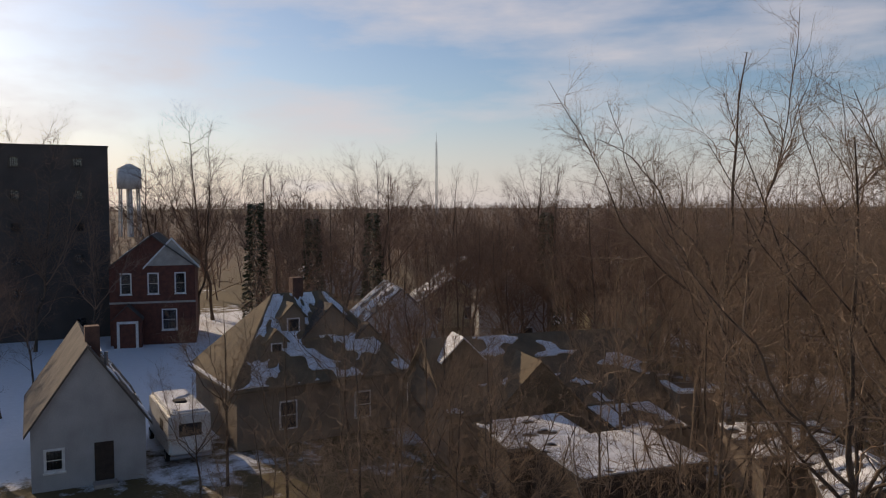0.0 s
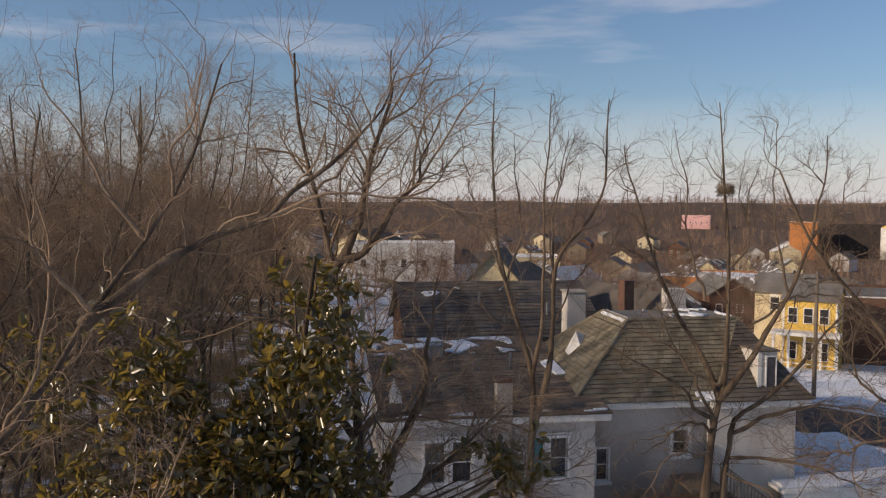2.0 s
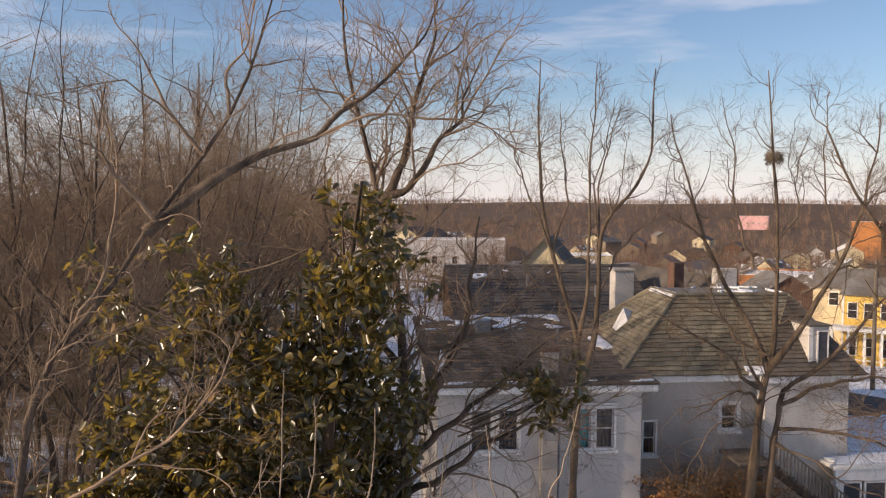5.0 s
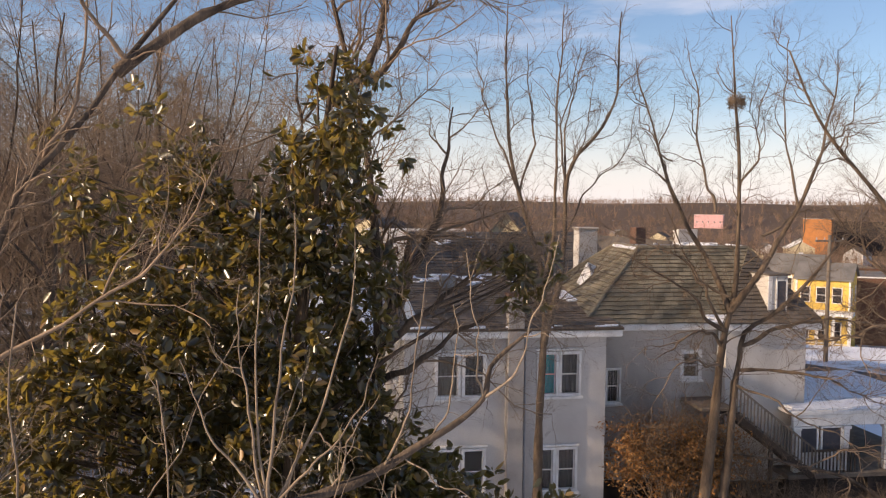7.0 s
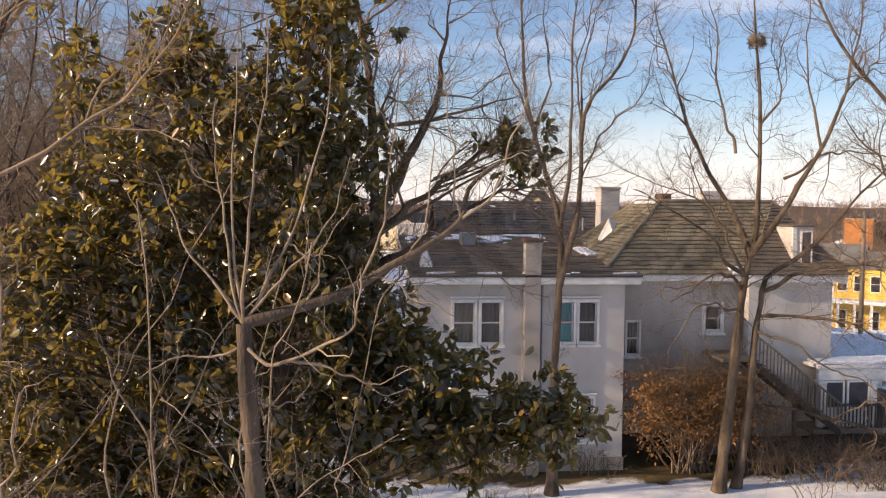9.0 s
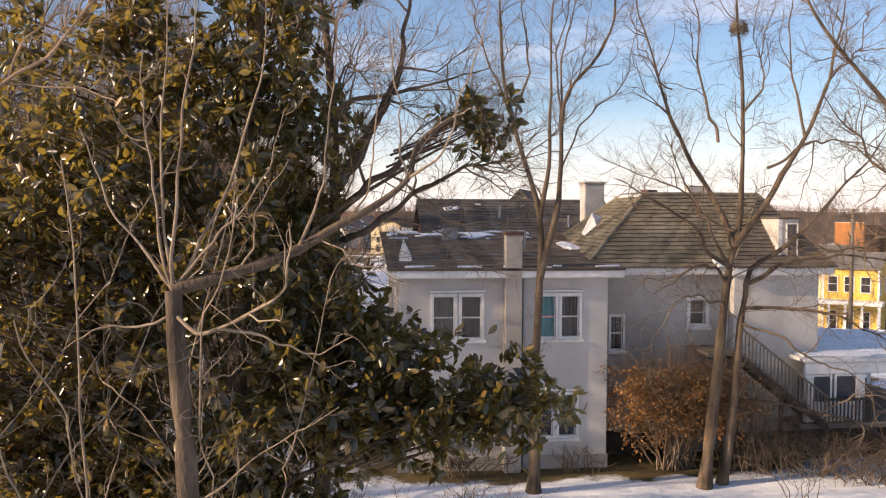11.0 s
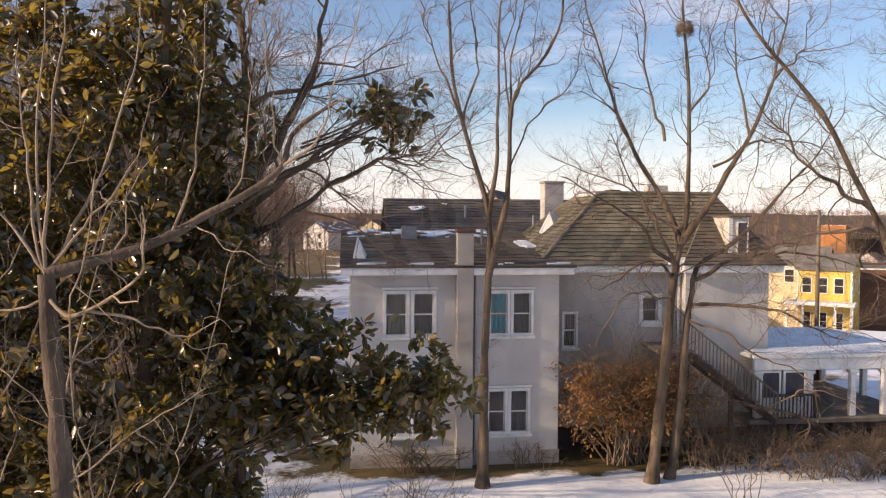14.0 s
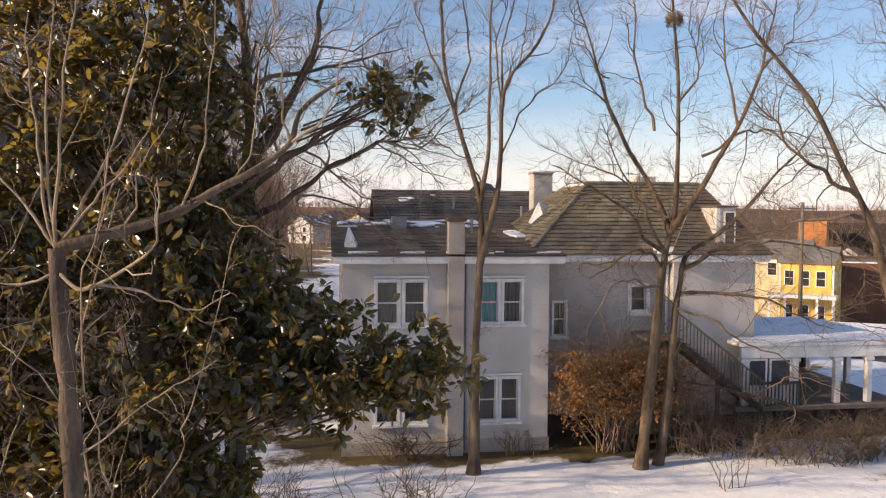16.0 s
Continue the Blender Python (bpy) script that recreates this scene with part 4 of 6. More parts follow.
# west: the cottage, the brick house, the many-roofed houses, the block
def gablet(h, m, w, hgt, dep, wall, roof, face=True):
    """A dormer: a small gabled box on a roof slope; its front faces local -y."""
    d = part("dormer", boxes((-w / 2, w / 2, 0, dep, 0, hgt)), wall, h)
    d.matrix_basis = m
    bm = bmesh.new()
    slab(bm, [(-w / 2, 0, hgt), (w / 2, 0, hgt), (0, 0, hgt + w * 0.5)], (0, dep, 0))
    part("gable", bm, wall, d)
    for s in (-1, 1):
        bm = bmesh.new()
        slab(bm, [(s * (w / 2 + 0.15), -0.15, hgt - 0.15), (0, -0.15, hgt + w * 0.5), (0, dep, hgt + w * 0.5), (s * (w / 2 + 0.15), dep, hgt - 0.15)], (0, 0, 0.09))
        part("roof_slope", bm, roof, d)
    if face:
        part("frame", boxes((-w * 0.28, w * 0.28, -0.04, -0.003, 0.15, hgt - 0.1)), M_TRIM, d)
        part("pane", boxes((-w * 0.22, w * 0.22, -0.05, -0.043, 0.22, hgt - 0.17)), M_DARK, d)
    return d


c = gable_house("cottage", pose(-44.9, -18.3, 0, 0, 0, 84), 5.3, 9, 3.2, 7.0, M_GREY_SIDING, M_SHINGLE_DARK, "small white gabled cottage with dark roof", [(-2.0, 1.0, 0.75, 1.0)], 1, (0.3, 1.2), 0.2, keep=0.3)
part("step", bevel(boxes((0.1, 1.2, -0.8, -0.01, 0, 0.2)), 0.02, 1), M_STUCCO_TAN, c)
part("vent_pipe", cylinder(bmesh.new(), (0.9, 0.6, 5.6), (0.9, 0.6, 6.6), 0.09, None, 8), M_METAL, c)
b = gable_house("brick_house", pose(-85.9, -5.4, 0, 0, 0, 72), 8.2, 9, 7.9, 11.0, M_BRICK, M_SHINGLE_DARK, "dark red brick house with white-framed windows", [(-3.0, 5.2, 0.9, 2.0), (-0.4, 5.2, 0.9, 2.0), (2.2, 5.2, 0.9, 2.0), (0.9, 1.5, 1.3, 2.0)], -1, keep=0.42)
g = gablet(b, pose(-2.3, -1.6, 0), 2.6, 2.9, 1.598, M_BRICK, M_SHINGLE_DARK, False)
part("porch_arch", boxes((-1.0, -0.75, -0.05, -0.003, 0, 2.4), (0.75, 1.0, -0.05, -0.003, 0, 2.4), (-1.0, 1.0, -0.06, -0.004, 2.4, 2.65)), M_TRIM, g)
part("band", boxes((-4.12, 4.12, -0.05, -0.003, 4.2, 4.4)), M_STUCCO_TAN, b)
part("gable_board", slab(bmesh.new(), [(-0.6, -0.06, 8.0), (4.3, -0.06, 8.0), (1.9, -0.06, 10.6)], (0, 0.05, 0)), M_STUCCO_TAN, b, "pale shingled gable")
for x0, x1, z0, z1 in ((-0.9, 1.9, 7.85, 10.85), (4.6, 1.9, 7.85, 10.85)):
    part("bargeboard", slab(bmesh.new(), [(x0, -0.12, z0), (x1, -0.12, z1), (x1, -0.12, z1 - 0.22), (x0, -0.12, z0 - 0.22)], (0, 0.05, 0)), M_TRIM, b)
def hip_house(name, m, w, d, eave, top, wall, roof, label, keep=0.5):
    """A house under a hipped roof, its ridge along local y; snow lies on the east and south slopes."""
    h = thing(name, m, label, "house")
    for r in ((-w / 2, w / 2, 0, 0.2, 0, eave), (-w / 2, w / 2, d - 0.2, d, 0, eave), (-w / 2, -w / 2 + 0.2, 0.2, d - 0.2, 0, eave), (w / 2 - 0.2, w / 2, 0.2, d - 0.2, 0, eave)):
        part("wall", boxes(r), wall, h)
    o, z = 0.4, eave - 0.1
    e = [(-w / 2 - o, -o, z), (w / 2 + o, -o, z), (w / 2 + o, d + o, z), (-w / 2 - o, d + o, z)]
    a, b = (0, w * 0.42, top), (0, d - w * 0.42, top)
    for f in ((e[0], e[1], a), (e[1], e[2], b, a), (e[2], e[3], b), (e[3], e[0], a, b)):
        bm = bmesh.new()
        slab(bm, list(f), (0, 0, 0.14))
        part("roof_slope", bm, roof, h)
    up = Vector((0, 0, 0.15))
    snow_patch(h, *(tuple(Vector(p) + up) for p in (e[1], e[2], b, a)), w + d, keep)
    part("snow_edge", bevel(boxes((-w / 2 - o, w / 2 + o, -o, -o + 0.3, z + 0.1, z + 0.3)), 0.05, 2), M_SNOW, h)
    for q in (a, b):
        part("ridge_cap", cylinder(bmesh.new(), Vector(q) + up, Vector(e[1] if q is a else e[2]) + up, 0.09, None, 8), roof, h)
    return h


v = hip_house("hipped_house", pose(-50.6, -10.2, 0, 0, 0, -2), 9.0, 11.0, 3.5, 8.3, M_TAN, M_SHINGLE_TAN, "tan house with dormers under a snowy brown hipped roof", 0.52)
for x, y, z, w, hg, dp, mt in ((3.1, 2.9, 4.0, 1.3, 1.9, 2.4, M_SHINGLE_TAN), (2.2, 4.3, 5.0, 1.5, 2.2, 2.0, M_SHINGLE_TAN), (3.0, 9.0, 4.2, 1.5, 1.5, 2.2, M_SHINGLE_DARK)):
    gablet(v, pose(x, y, z, 0, 0, 90), w, hg, dp, M_TAN, mt)
gablet(v, pose(2.6, 6.7, 4.2, 0, 0, 90), 3.6, 1.8, 3.0, M_TAN, M_SHINGLE_DARK, False)
face_window(v, pose(4.5, 2.6, 1.0, 0, 0, 90), 0.9, 1.5)
face_window(v, pose(4.5, 7.4, 1.0, 0, 0, 90), 0.9, 1.5)
part("chimney", bevel(boxes((-0.35, 0.35, 5.0, 5.7, 7.4, 9.4)), 0.02, 1), M_BRICK_CHIM, v)
s_ = gable_house("shingled_house", pose(-41.4, -0.6, 0, 0, 0, -16), 8.6, 13, 2.9, 6.1, M_TAN, M_SHINGLE_TAN, "low house under a broad tan shingle roof", (), 1, keep=0.22)
gablet(s_, pose(4.6, 5.2, 0.0, 0, 0, 90), 5.0, 2.9, 4.2, M_SHINGLE_TAN, M_SHINGLE_TAN, False)
gablet(s_, pose(2.0, 1.6, 4.4, 0, 0, 90), 2.4, 0.9, 2.0, M_SHINGLE_TAN, M_SNOW, False)
def lean_to(m, w, d, lo, hi, wall, label, keep=1.0):
    """A shed under one slope that rises from the front (local -y) to the back."""
    t = thing("shed", m, label, "shed")
    part("wall", boxes((-w / 2, w / 2, 0, 0.15, 0, lo)), wall, t)
    part("wall", boxes((-w / 2, w / 2, d - 0.15, d, 0, hi - 0.02)), wall, t)
    for x in (-w / 2, w / 2 - 0.15):
        bm = bmesh.new()
        slab(bm, [(x, 0.15, 0), (x, d - 0.15, 0), (x, d - 0.15, hi - 0.04), (x, 0.15, lo)], (0.15, 0, 0))
        part("wall", bm, wall, t)
    bm = bmesh.new()
    slab(bm, [(-w / 2 - 0.25, -0.3, lo), (w / 2 + 0.25, -0.3, lo), (w / 2 + 0.25, d + 0.2, hi), (-w / 2 - 0.25, d + 0.2, hi)], (0, 0, 0.12))
    r = part("roof", bm, M_WOOD_DARK, t)
    snow_patch(r, (-w / 2 - 0.2, -0.25, lo + 0.12), (w / 2 + 0.2, -0.25, lo + 0.12), (w / 2 + 0.2, d + 0.15, hi + 0.12), (-w / 2 - 0.2, d + 0.15, hi + 0.12), w, keep, 36, 36, 0.06)


lean_to(pose(-25.2, 0.2, 0, 0, 0, 78), 6.2, 4.6, 2.75, 2.95, M_WOOD_DARK, "low dark shed under a sheet of snow", 0.9)
lean_to(pose(-29.9, -0.9, 0, 0, 0, 78), 4.4, 3.6, 2.8, 3.1, M_WOOD_DARK, "dark shed with sunlit snow on its roof", 0.75)
lean_to(pose(-30.5, 6.4, 0, 0, 0, 70), 3.6, 6.0, 2.3, 2.7, M_WOOD_GREY, "grey lean-to with patchy snow on its roof", 0.6)
lean_to(pose(-23.0, 9.0, 0, 0, 0, 60), 5.0, 5.0, 2.0, 2.5, M_WOOD_GREY, "grey lean-to under the bare trees", 0.6)
gable_house("shed", pose(-17.6, 4.8, 0, 0, 0, 40), 3.6, 4.2, 2.5, 3.3, M_WOOD_GREY, M_SHINGLE_DARK, "small wooden shed with snowy gabled roof", (), 2, keep=0.8)
flat_block("outbuilding", pose(-31.5, 11.5, 0, 0, 0, 65), 2.6, 2.8, 3.4, M_TAN, "small pale flat-roofed outbuilding with snow on top", snow=True)
flat_block("tower_block", pose(-96, -22.6, 0, 0, 0, 82), 29.8, 16, 20.3, M_CONCRETE, "tall dark flat-roofed block among bare trees", 6, 5, trim=M_CONCRETE, ww=0.9, wh=0.9)
for i, (x, y, r, w, d, e, a, m1, m2, sn) in enumerate((
        (-66, 12, 70, 7, 9, 3.2, 6.2, M_WHITE, M_ROOF_GREY, 2), (-62, 22, 60, 6.5, 8, 4.8, 7.6, M_WHITE, M_SHINGLE_DARK, 0), (-78, 26, 65, 8, 9, 3.0, 5.6, M_CREAM, M_ROOF_GREY, 2),
        (-58, 33, 55, 7, 10, 3.2, 6.0, M_CREAM, M_SHINGLE_TAN, 0), (-95, 40, 60, 9, 9, 3.3, 6.2, M_WHITE, M_ROOF_GREY, 2), (-118, 30, 75, 9, 9, 3.3, 6.2, M_WHITE, M_ROOF_GREY, 2), (-110, 62, 60, 9, 12, 3.3, 6.2, M_CREAM, M_ROOF_GREY, 2),
        (-82, 58, 50, 8, 9, 3.3, 6.2, M_WHITE, M_ROOF_GREY, 2))):
    gable_house("far_house", pose(x, y, 0, 0, 0, r), w, d, e, a, m1, m2, "pale gabled house among bare trees", [(-w * 0.3, 1.0, 0.9, 1.3), (w * 0.15, 1.0, 0.9, 1.3)], sn, keep=0.6)

# east and north: the town
def on_land(x, y, turn=0.0, sink=0.15):
    return pose(x, y, ground_z(x, y) - sink, 0, 0, turn)


yh = gable_house("yellow_house", on_land(60.0, 61.4, 50), 8.0, 5.8, 8.9, 10.5, M_YELLOW, M_ROOF_GREY, "bright yellow two-storey house with white porch", [(-2.8, 6.0, 1.0, 1.7), (1.8, 6.0, 1.0, 1.7)])
for y in (0.9, 2.6, 4.3):
    face_window(yh, pose(-4.0, y + 0.9, 6.2, 0, 0, -90), 0.9, 1.7)
    face_window(yh, pose(-4.0, y + 0.9, 1.9, 0, 0, -90), 0.9, 2.0)
part("corner_board", boxes((-4.05, -3.85, -0.05, 0.15, 0, 8.9)), M_TRIM, yh)
part("corner_board", boxes((-4.05, -3.85, 5.65, 5.85, 0, 8.9)), M_TRIM, yh)
part("porch_roof", bevel(boxes((-6.6, -4.01, -0.6, 6.8, 4.9, 5.3)), 0.03, 1), M_TRIM, yh)
part("porch_floor", bevel(boxes((-6.5, -4.01, -0.5, 6.7, 0.6, 0.9)), 0.03, 1), M_TRIM, yh)
for y in (-0.3, 1.4, 3.1, 4.8, 6.5):
    part("porch_post", boxes((-6.45, -6.2, y - 0.13, y + 0.13, 0, 4.9)), M_TRIM, yh)
part("porch_rail", boxes((-6.4, -6.3, -0.3, 6.5, 1.7, 1.8)), M_TRIM, yh)
ch = gable_house("cream_house", on_land(60.6, 67.6, 50), 7.0, 6.5, 9.2, 11.2, M_CREAM, M_ROOF_GREY, "cream gabled house with arched windows behind the yellow house", ())
for y in (1.2, 3.6):
    face_window(ch, pose(-3.5, y + 1.0, 7.0, 0, 0, -90), 1.0, 1.5, True)
flat_block("brown_building", on_land(66.5, 64.5, -25), 12, 18, 8.6, M_BRICK_BROWN, "plain brown brick building beside the yellow house")
bh = gable_house("back_house", pose(2.7, 18.2, 0, 0, 0, -90), 9.0, 10.0, 6.9, 9.2, M_BRICK_BROWN, M_SHINGLE_DARK, "dark shingled house standing behind the white house", (), 2, keep=0.12)
part("chimney", bevel(boxes((-3.6, -3.0, 3.6, 4.2, 7.2, 8.6)), 0.02, 1), M_STUCCO, bh)
courses(bh, "shingle_course", (4.8, -0.3, 6.92), (4.8, 10.3, 6.92), (0, 10.3, 9.375), (0, -0.3, 9.375), M_SHINGLE_DARK, 0.3, 0.04)
part("vent_pipe", cylinder(bmesh.new(), (2.0, 4.0, 8.2), (2.0, 4.0, 9.0), 0.07, None, 10), M_METAL, bh)
part("vent_pipe", cylinder(bmesh.new(), (3.0, 7.5, 7.7), (3.0, 7.5, 8.5), 0.07, None, 10), M_METAL, bh)
gable_house("back_house", pose(10.6, 30.0, 0, 0, 0, -20), 5.5, 6, 7.2, 10.2, M_CREAM, M_SHINGLE_DARK, "house with a steep dark peaked roof", ())
nb = gable_house("back_house", pose(16.5, 12.9, 0, 0, 0, 12), 6.0, 10, 6.2, 8.9, M_CREAM, M_SHINGLE_DARK, "dark-roofed house with a brick chimney", ())
part("chimney", bevel(boxes((-2.6, -2.0, 1.0, 1.6, 6.2, 9.8)), 0.02, 1), M_BRICK_CHIM, nb)
flat_block("brick_tower", on_land(222, 319, -38), 12, 11, 17.5, M_BRICK_OR, "sunlit orange brick building with blank wall")
flat_block("dark_hall", on_land(250, 326, -38), 28, 22, 16, M_BRICK_SHADED, "brick hall with flat roof, its shade painted into the brick", 2, 6, trim=M_BRICK_SHADED)
gable_house("white_shed", on_land(200, 296, -20), 11, 10, 5.0, 8.0, M_CREAM, M_WHITE, "pale gabled shed before the orange building", ())
flat_block("pink_building", on_land(324, 634, -30), 24, 18, 12.5, M_PINK, "far pink flat-roofed building", 1, 5)
flat_block("brown_hall", on_land(80, 132, -30), 27, 20, 5.6, M_BRICK_OR, "long low brick hall with snowy flat roof", snow=True)
flat_block("long_hall", on_land(44, 190, -12), 40, 18, 7.5, M_CREAM, "long pale flat-roofed hall with snow", 1, 8, snow=True)
flat_block("long_hall", on_land(15, 132, -8), 20, 12, 8.0, M_WHITE, "pale flat-roofed hall with snow on the roof", 1, 5, snow=True)
gable_house("white_shed", on_land(42, 125, -50), 9, 14, 5.0, 7.8, M_WHITE, M_WHITE, "white gabled shed with white roof", ())
tank = thing("storage_tank", on_land(262, 314), "white cylindrical storage tank", "tank")
part("shell", cylinder(bmesh.new(), (0, 0, 0), (0, 0, 15.0), 3.2, None, 24), M_WHITE, tank, smooth=True)
part("dome", cylinder(bmesh.new(), (0, 0, 15.0), (0, 0, 16.2), 3.2, 0.8, 24), M_YELLOW, tank, smooth=True)


def town():
    rng = np.random.default_rng(77)
    looks = [(M_CREAM, M_ROOF_GREY), (M_WHITE, M_SHINGLE_DARK), (M_BRICK_BROWN, M_ROOF_GREY), (M_WHITE, M_ROOF_GREY), (M_TAN, M_ROOF_GREY), (M_CREAM, M_SHINGLE_DARK)]
    kinds = []
    for k, (a, b) in enumerate(looks):
        w = 6.5 + k * 0.5
        kinds.append(gable_house("town_house", pose(300, 100 + 20 * k, 0), w, 9 + k, 4.6 + (k % 3) * 0.6, 7.0 + (k % 3) * 0.6, a, b, "gabled town house with grey roof", [(-w * 0.35, 2.9, 0.9, 1.3), (w * 0.1, 2.9, 0.9, 1.3), (-w * 0.35, 0.8, 0.9, 1.3), (w * 0.1, 0.8, 0.9, 1.3)], 2 if k in (0, 3) else 0, keep=0.4))
        kinds[-1]["group"] = "town houses"
    spots = [(44, 78), (52, 88), (64, 94), (36, 92), (58, 108), (26, 100), (76, 100), (88, 96), (6, 150), (50, 150), (24, 158), (100, 140), (74, 176), (112, 190), (30, 70), (22, 84), (68, 80), (84, 82), (40, 66)]
    while len(spots) < 92:
        r, a = 150 + 380 * rng.random(), radians(-52 + 66 * rng.random())
        p = (math.sin(-a) * r, math.cos(a) * r - 25)
        if all((p[0] - q[0]) ** 2 + (p[1] - q[1]) ** 2 > 170 for q in spots):
            spots.append(p)
    for i, (x, y) in enumerate(spots):
        m = on_land(x, y, -60 + 70 * rng.random())
        if i < 6:
            kinds[i].matrix_world = m
        else:
            copy_thing(kinds[int(rng.integers(0, 6))], m)


town()


def auto_limbs(rng, height, forks, r):
    """Trunk and leaders of a tree grown among others."""
    lean = rng.normal(size=2) * 0.03 * height
    t = height * (0.35 + 0.15 * rng.random())
    limbs = [([(0, 0, -0.1), (lean[0] * 0.3, lean[1] * 0.3, t * 0.6), (lean[0], lean[1], t), (lean[0] * 1.5, lean[1] * 1.5, height * 0.95)], r, min(0.02, r * 0.25))]
    for i in range(forks):
        a = 2 * math.pi * (i + rng.random() * 0.7) / forks
        s = height * (0.20 + 0.17 * rng.random())
        z0 = t * (0.75 + 0.3 * rng.random())
        limbs.append(([(lean[0] * 0.9, lean[1] * 0.9, z0), (lean[0] + s * 0.5 * math.cos(a), lean[1] + s * 0.5 * math.sin(a), z0 + height * 0.2), (lean[0] + s * math.cos(a), lean[1] + s * math.sin(a), height * (0.75 + 0.25 * rng.random()))], r * 0.36, 0.008))
    return limbs


def woods():
    near, mid = [], []
    for k in range(5):
        rng = np.random.default_rng(100 + k)
        near.append(bare_tree("woodland_tree", (-200, -200 - k * 20, 0), "tall leafless tree in the woods", auto_limbs(rng, 16.5 + k * 0.7, 6, 0.17), 200 + k, 90, 700, 3200, 3.4, 0.026, M_BARK_DARK, M_TWIG, 0.75, 0.4, 0.12, group="woodland trees", fine=1.25, sides=2, bend=0.16))
    for k in range(5):
        rng = np.random.default_rng(140 + k)
        mid.append(bare_tree("woodland_tree", (-260, -200 - k * 20, 0), "slender leafless tree in the woods", auto_limbs(rng, 14.0 + k * 0.7, 5, 0.16), 240 + k, 70, 420, 1700, 3.6, 0.032, M_BARK_DARK, M_TWIG_FAR, 0.8, 0.4, 0.12, group="woodland trees", fine=2.1, sides=2, bend=0.16))
    rng = np.random.default_rng(5)
    placed = []
    for n in range(9000):
        a = radians(-4 + 62 * rng.random())           # from +y towards -x
        r = 21 + 95 * rng.random() ** 0.9
        x, y = -1.8 - r * math.sin(a), -25.5 + r * math.cos(a)
        g = math.degrees(a)
        if x > -5.5 or (g > 44 and r < 62) or (g > 38 and r < 36) or (g > 30 and r < 26) or (-22 < x < -14 and 1 < y < 10):
            continue
        if (x < -36 and y < 8) or any((x - p[0]) ** 2 + (y - p[1]) ** 2 < 4.5 + 0.06 * r for p in placed):
            continue
        placed.append((x, y, r))
        if len(placed) >= 205:
            break
    placed.sort(key=lambda p: p[2])
    used = {}
    for i, (x, y, r) in enumerate(placed):
        kinds = near if i < 42 else mid
        k = i % 5
        g = math.degrees(math.atan2(-1.8 - x, y + 25.5))
        s = 0.62 + 0.25 * rng.random() + 0.27 * ease((30 - g) / 14) * ease((r - 24) / 12)
        m = pose(x, y, 0, 0, 0, 360 * rng.random())
        if (kinds is near, k) not in used:
            used[kinds is near, k] = 1
            kinds[k].matrix_world = m
        else:
            copy_thing(kinds[k], m).scale = (s, s, s * (0.92 + 0.16 * rng.random()))
    # tall trees that stand over the roofs to the west and in the town
    for x, y, s in ((-88, -16, 1.25), (-84, -24, 1.1), (-90, -30, 1.3), (-80, -12, 0.9), (-100, -18, 1.55), (-104, -14, 1.5), (-96, -2, 1.35), (-93, 1, 1.3), (-100, 5, 1.65), (-98, 13, 1.35), (-90, 22, 1.3), (-100, 30, 1.35), (-95, 36, 1.2), (-100, 55, 1.45), (-92, 66, 1.2), (-80, 62, 1.5), (-60, 2, 0.9), (-70, 8, 1.0), (-52, 14, 0.85),
                    (-56, -3, 0.8), (-47, 20, 0.9), (-50, 30, 0.95), (30, 40, 0.55), (20, 38, 0.6), (42, 52, 0.7), (46, 58, 0.7), (12, 44, 0.6), (2, 32, 0.7), (13, 24, 0.6), (24, 30, 0.5), (40, 80, 0.8), (60, 74, 0.8), (33, 60, 0.8), (26, 52, 0.7), (70, 76, 0.8), (56, 98, 0.8), (18, 66, 0.8), (8, 60, 0.8), (48, 112, 0.9), (90, 110, 0.9), (34, 112, 0.9), (20, 120, 0.9), (70, 126, 0.9)):
        copy_thing(mid[int(rng.integers(0, 5))], pose(x, y, ground_z(x, y), 0, 0, 360 * rng.random())).scale = (s, s, s)
    # bare trees between the roofs of the town
    for i in range(110):
        x, y = 6 + 190 * rng.random(), 48 + 230 * rng.random()
        if x < 0.62 * y + 30 and not (50 < x < 75 and 48 < y < 80):
            s = 0.5 + 0.3 * rng.random()
            copy_thing(mid[int(rng.integers(0, 5))], pose(x, y, ground_z(x, y), 0, 0, 360 * rng.random())).scale = (s * 1.15, s * 1.15, s)
    # trees among the western houses
    homes = ((-66, 12), (-62, 22), (-78, 26), (-58, 33), (-95, 40), (-86, -5), (-82, 58), (-96, -22), (-90, -30), (-46, -8), (-43, 4))
    n = 0
    for x, y in [(-62, -21), (-66, -24), (-71, -18), (-57, -24), (-75, -22)] + [(-50 - 62 * rng.random(), 2 + 62 * rng.random()) for i in range(90)]:
        if n < 52 and all((x - a) ** 2 + (y - b) ** 2 > 80 for a, b in homes):
            n += 1
            s = 0.62 + 0.3 * rng.random()
            copy_thing(mid[int(rng.integers(0, 5))], pose(x, y, 0, 0, 0, 360 * rng.random())).scale = (s, s, s)
    # ivy-clad trunks behind the brick house
    for k, (x, y, s) in enumerate(((-86, 5.5, 1.3), (-80, 9.5, 1.15), (-78, 15.5, 1.2), (-70, 33, 1.2))):
        t = copy_thing(mid[k], pose(x, y, 0, 0, 0, 80 * k))
        t.scale = (s, s, s)
        t["label"] = "tall bare tree with ivy up its trunk"
        n = 2200
        z = 0.5 + 10.5 * rng.random(n)
        a = 6.283 * rng.random(n)
        w = (0.3 + 0.75 * rng.random(n)) * (1.15 - 0.06 * z)
        C = np.stack([w * np.cos(a), w * np.sin(a), z], 1)
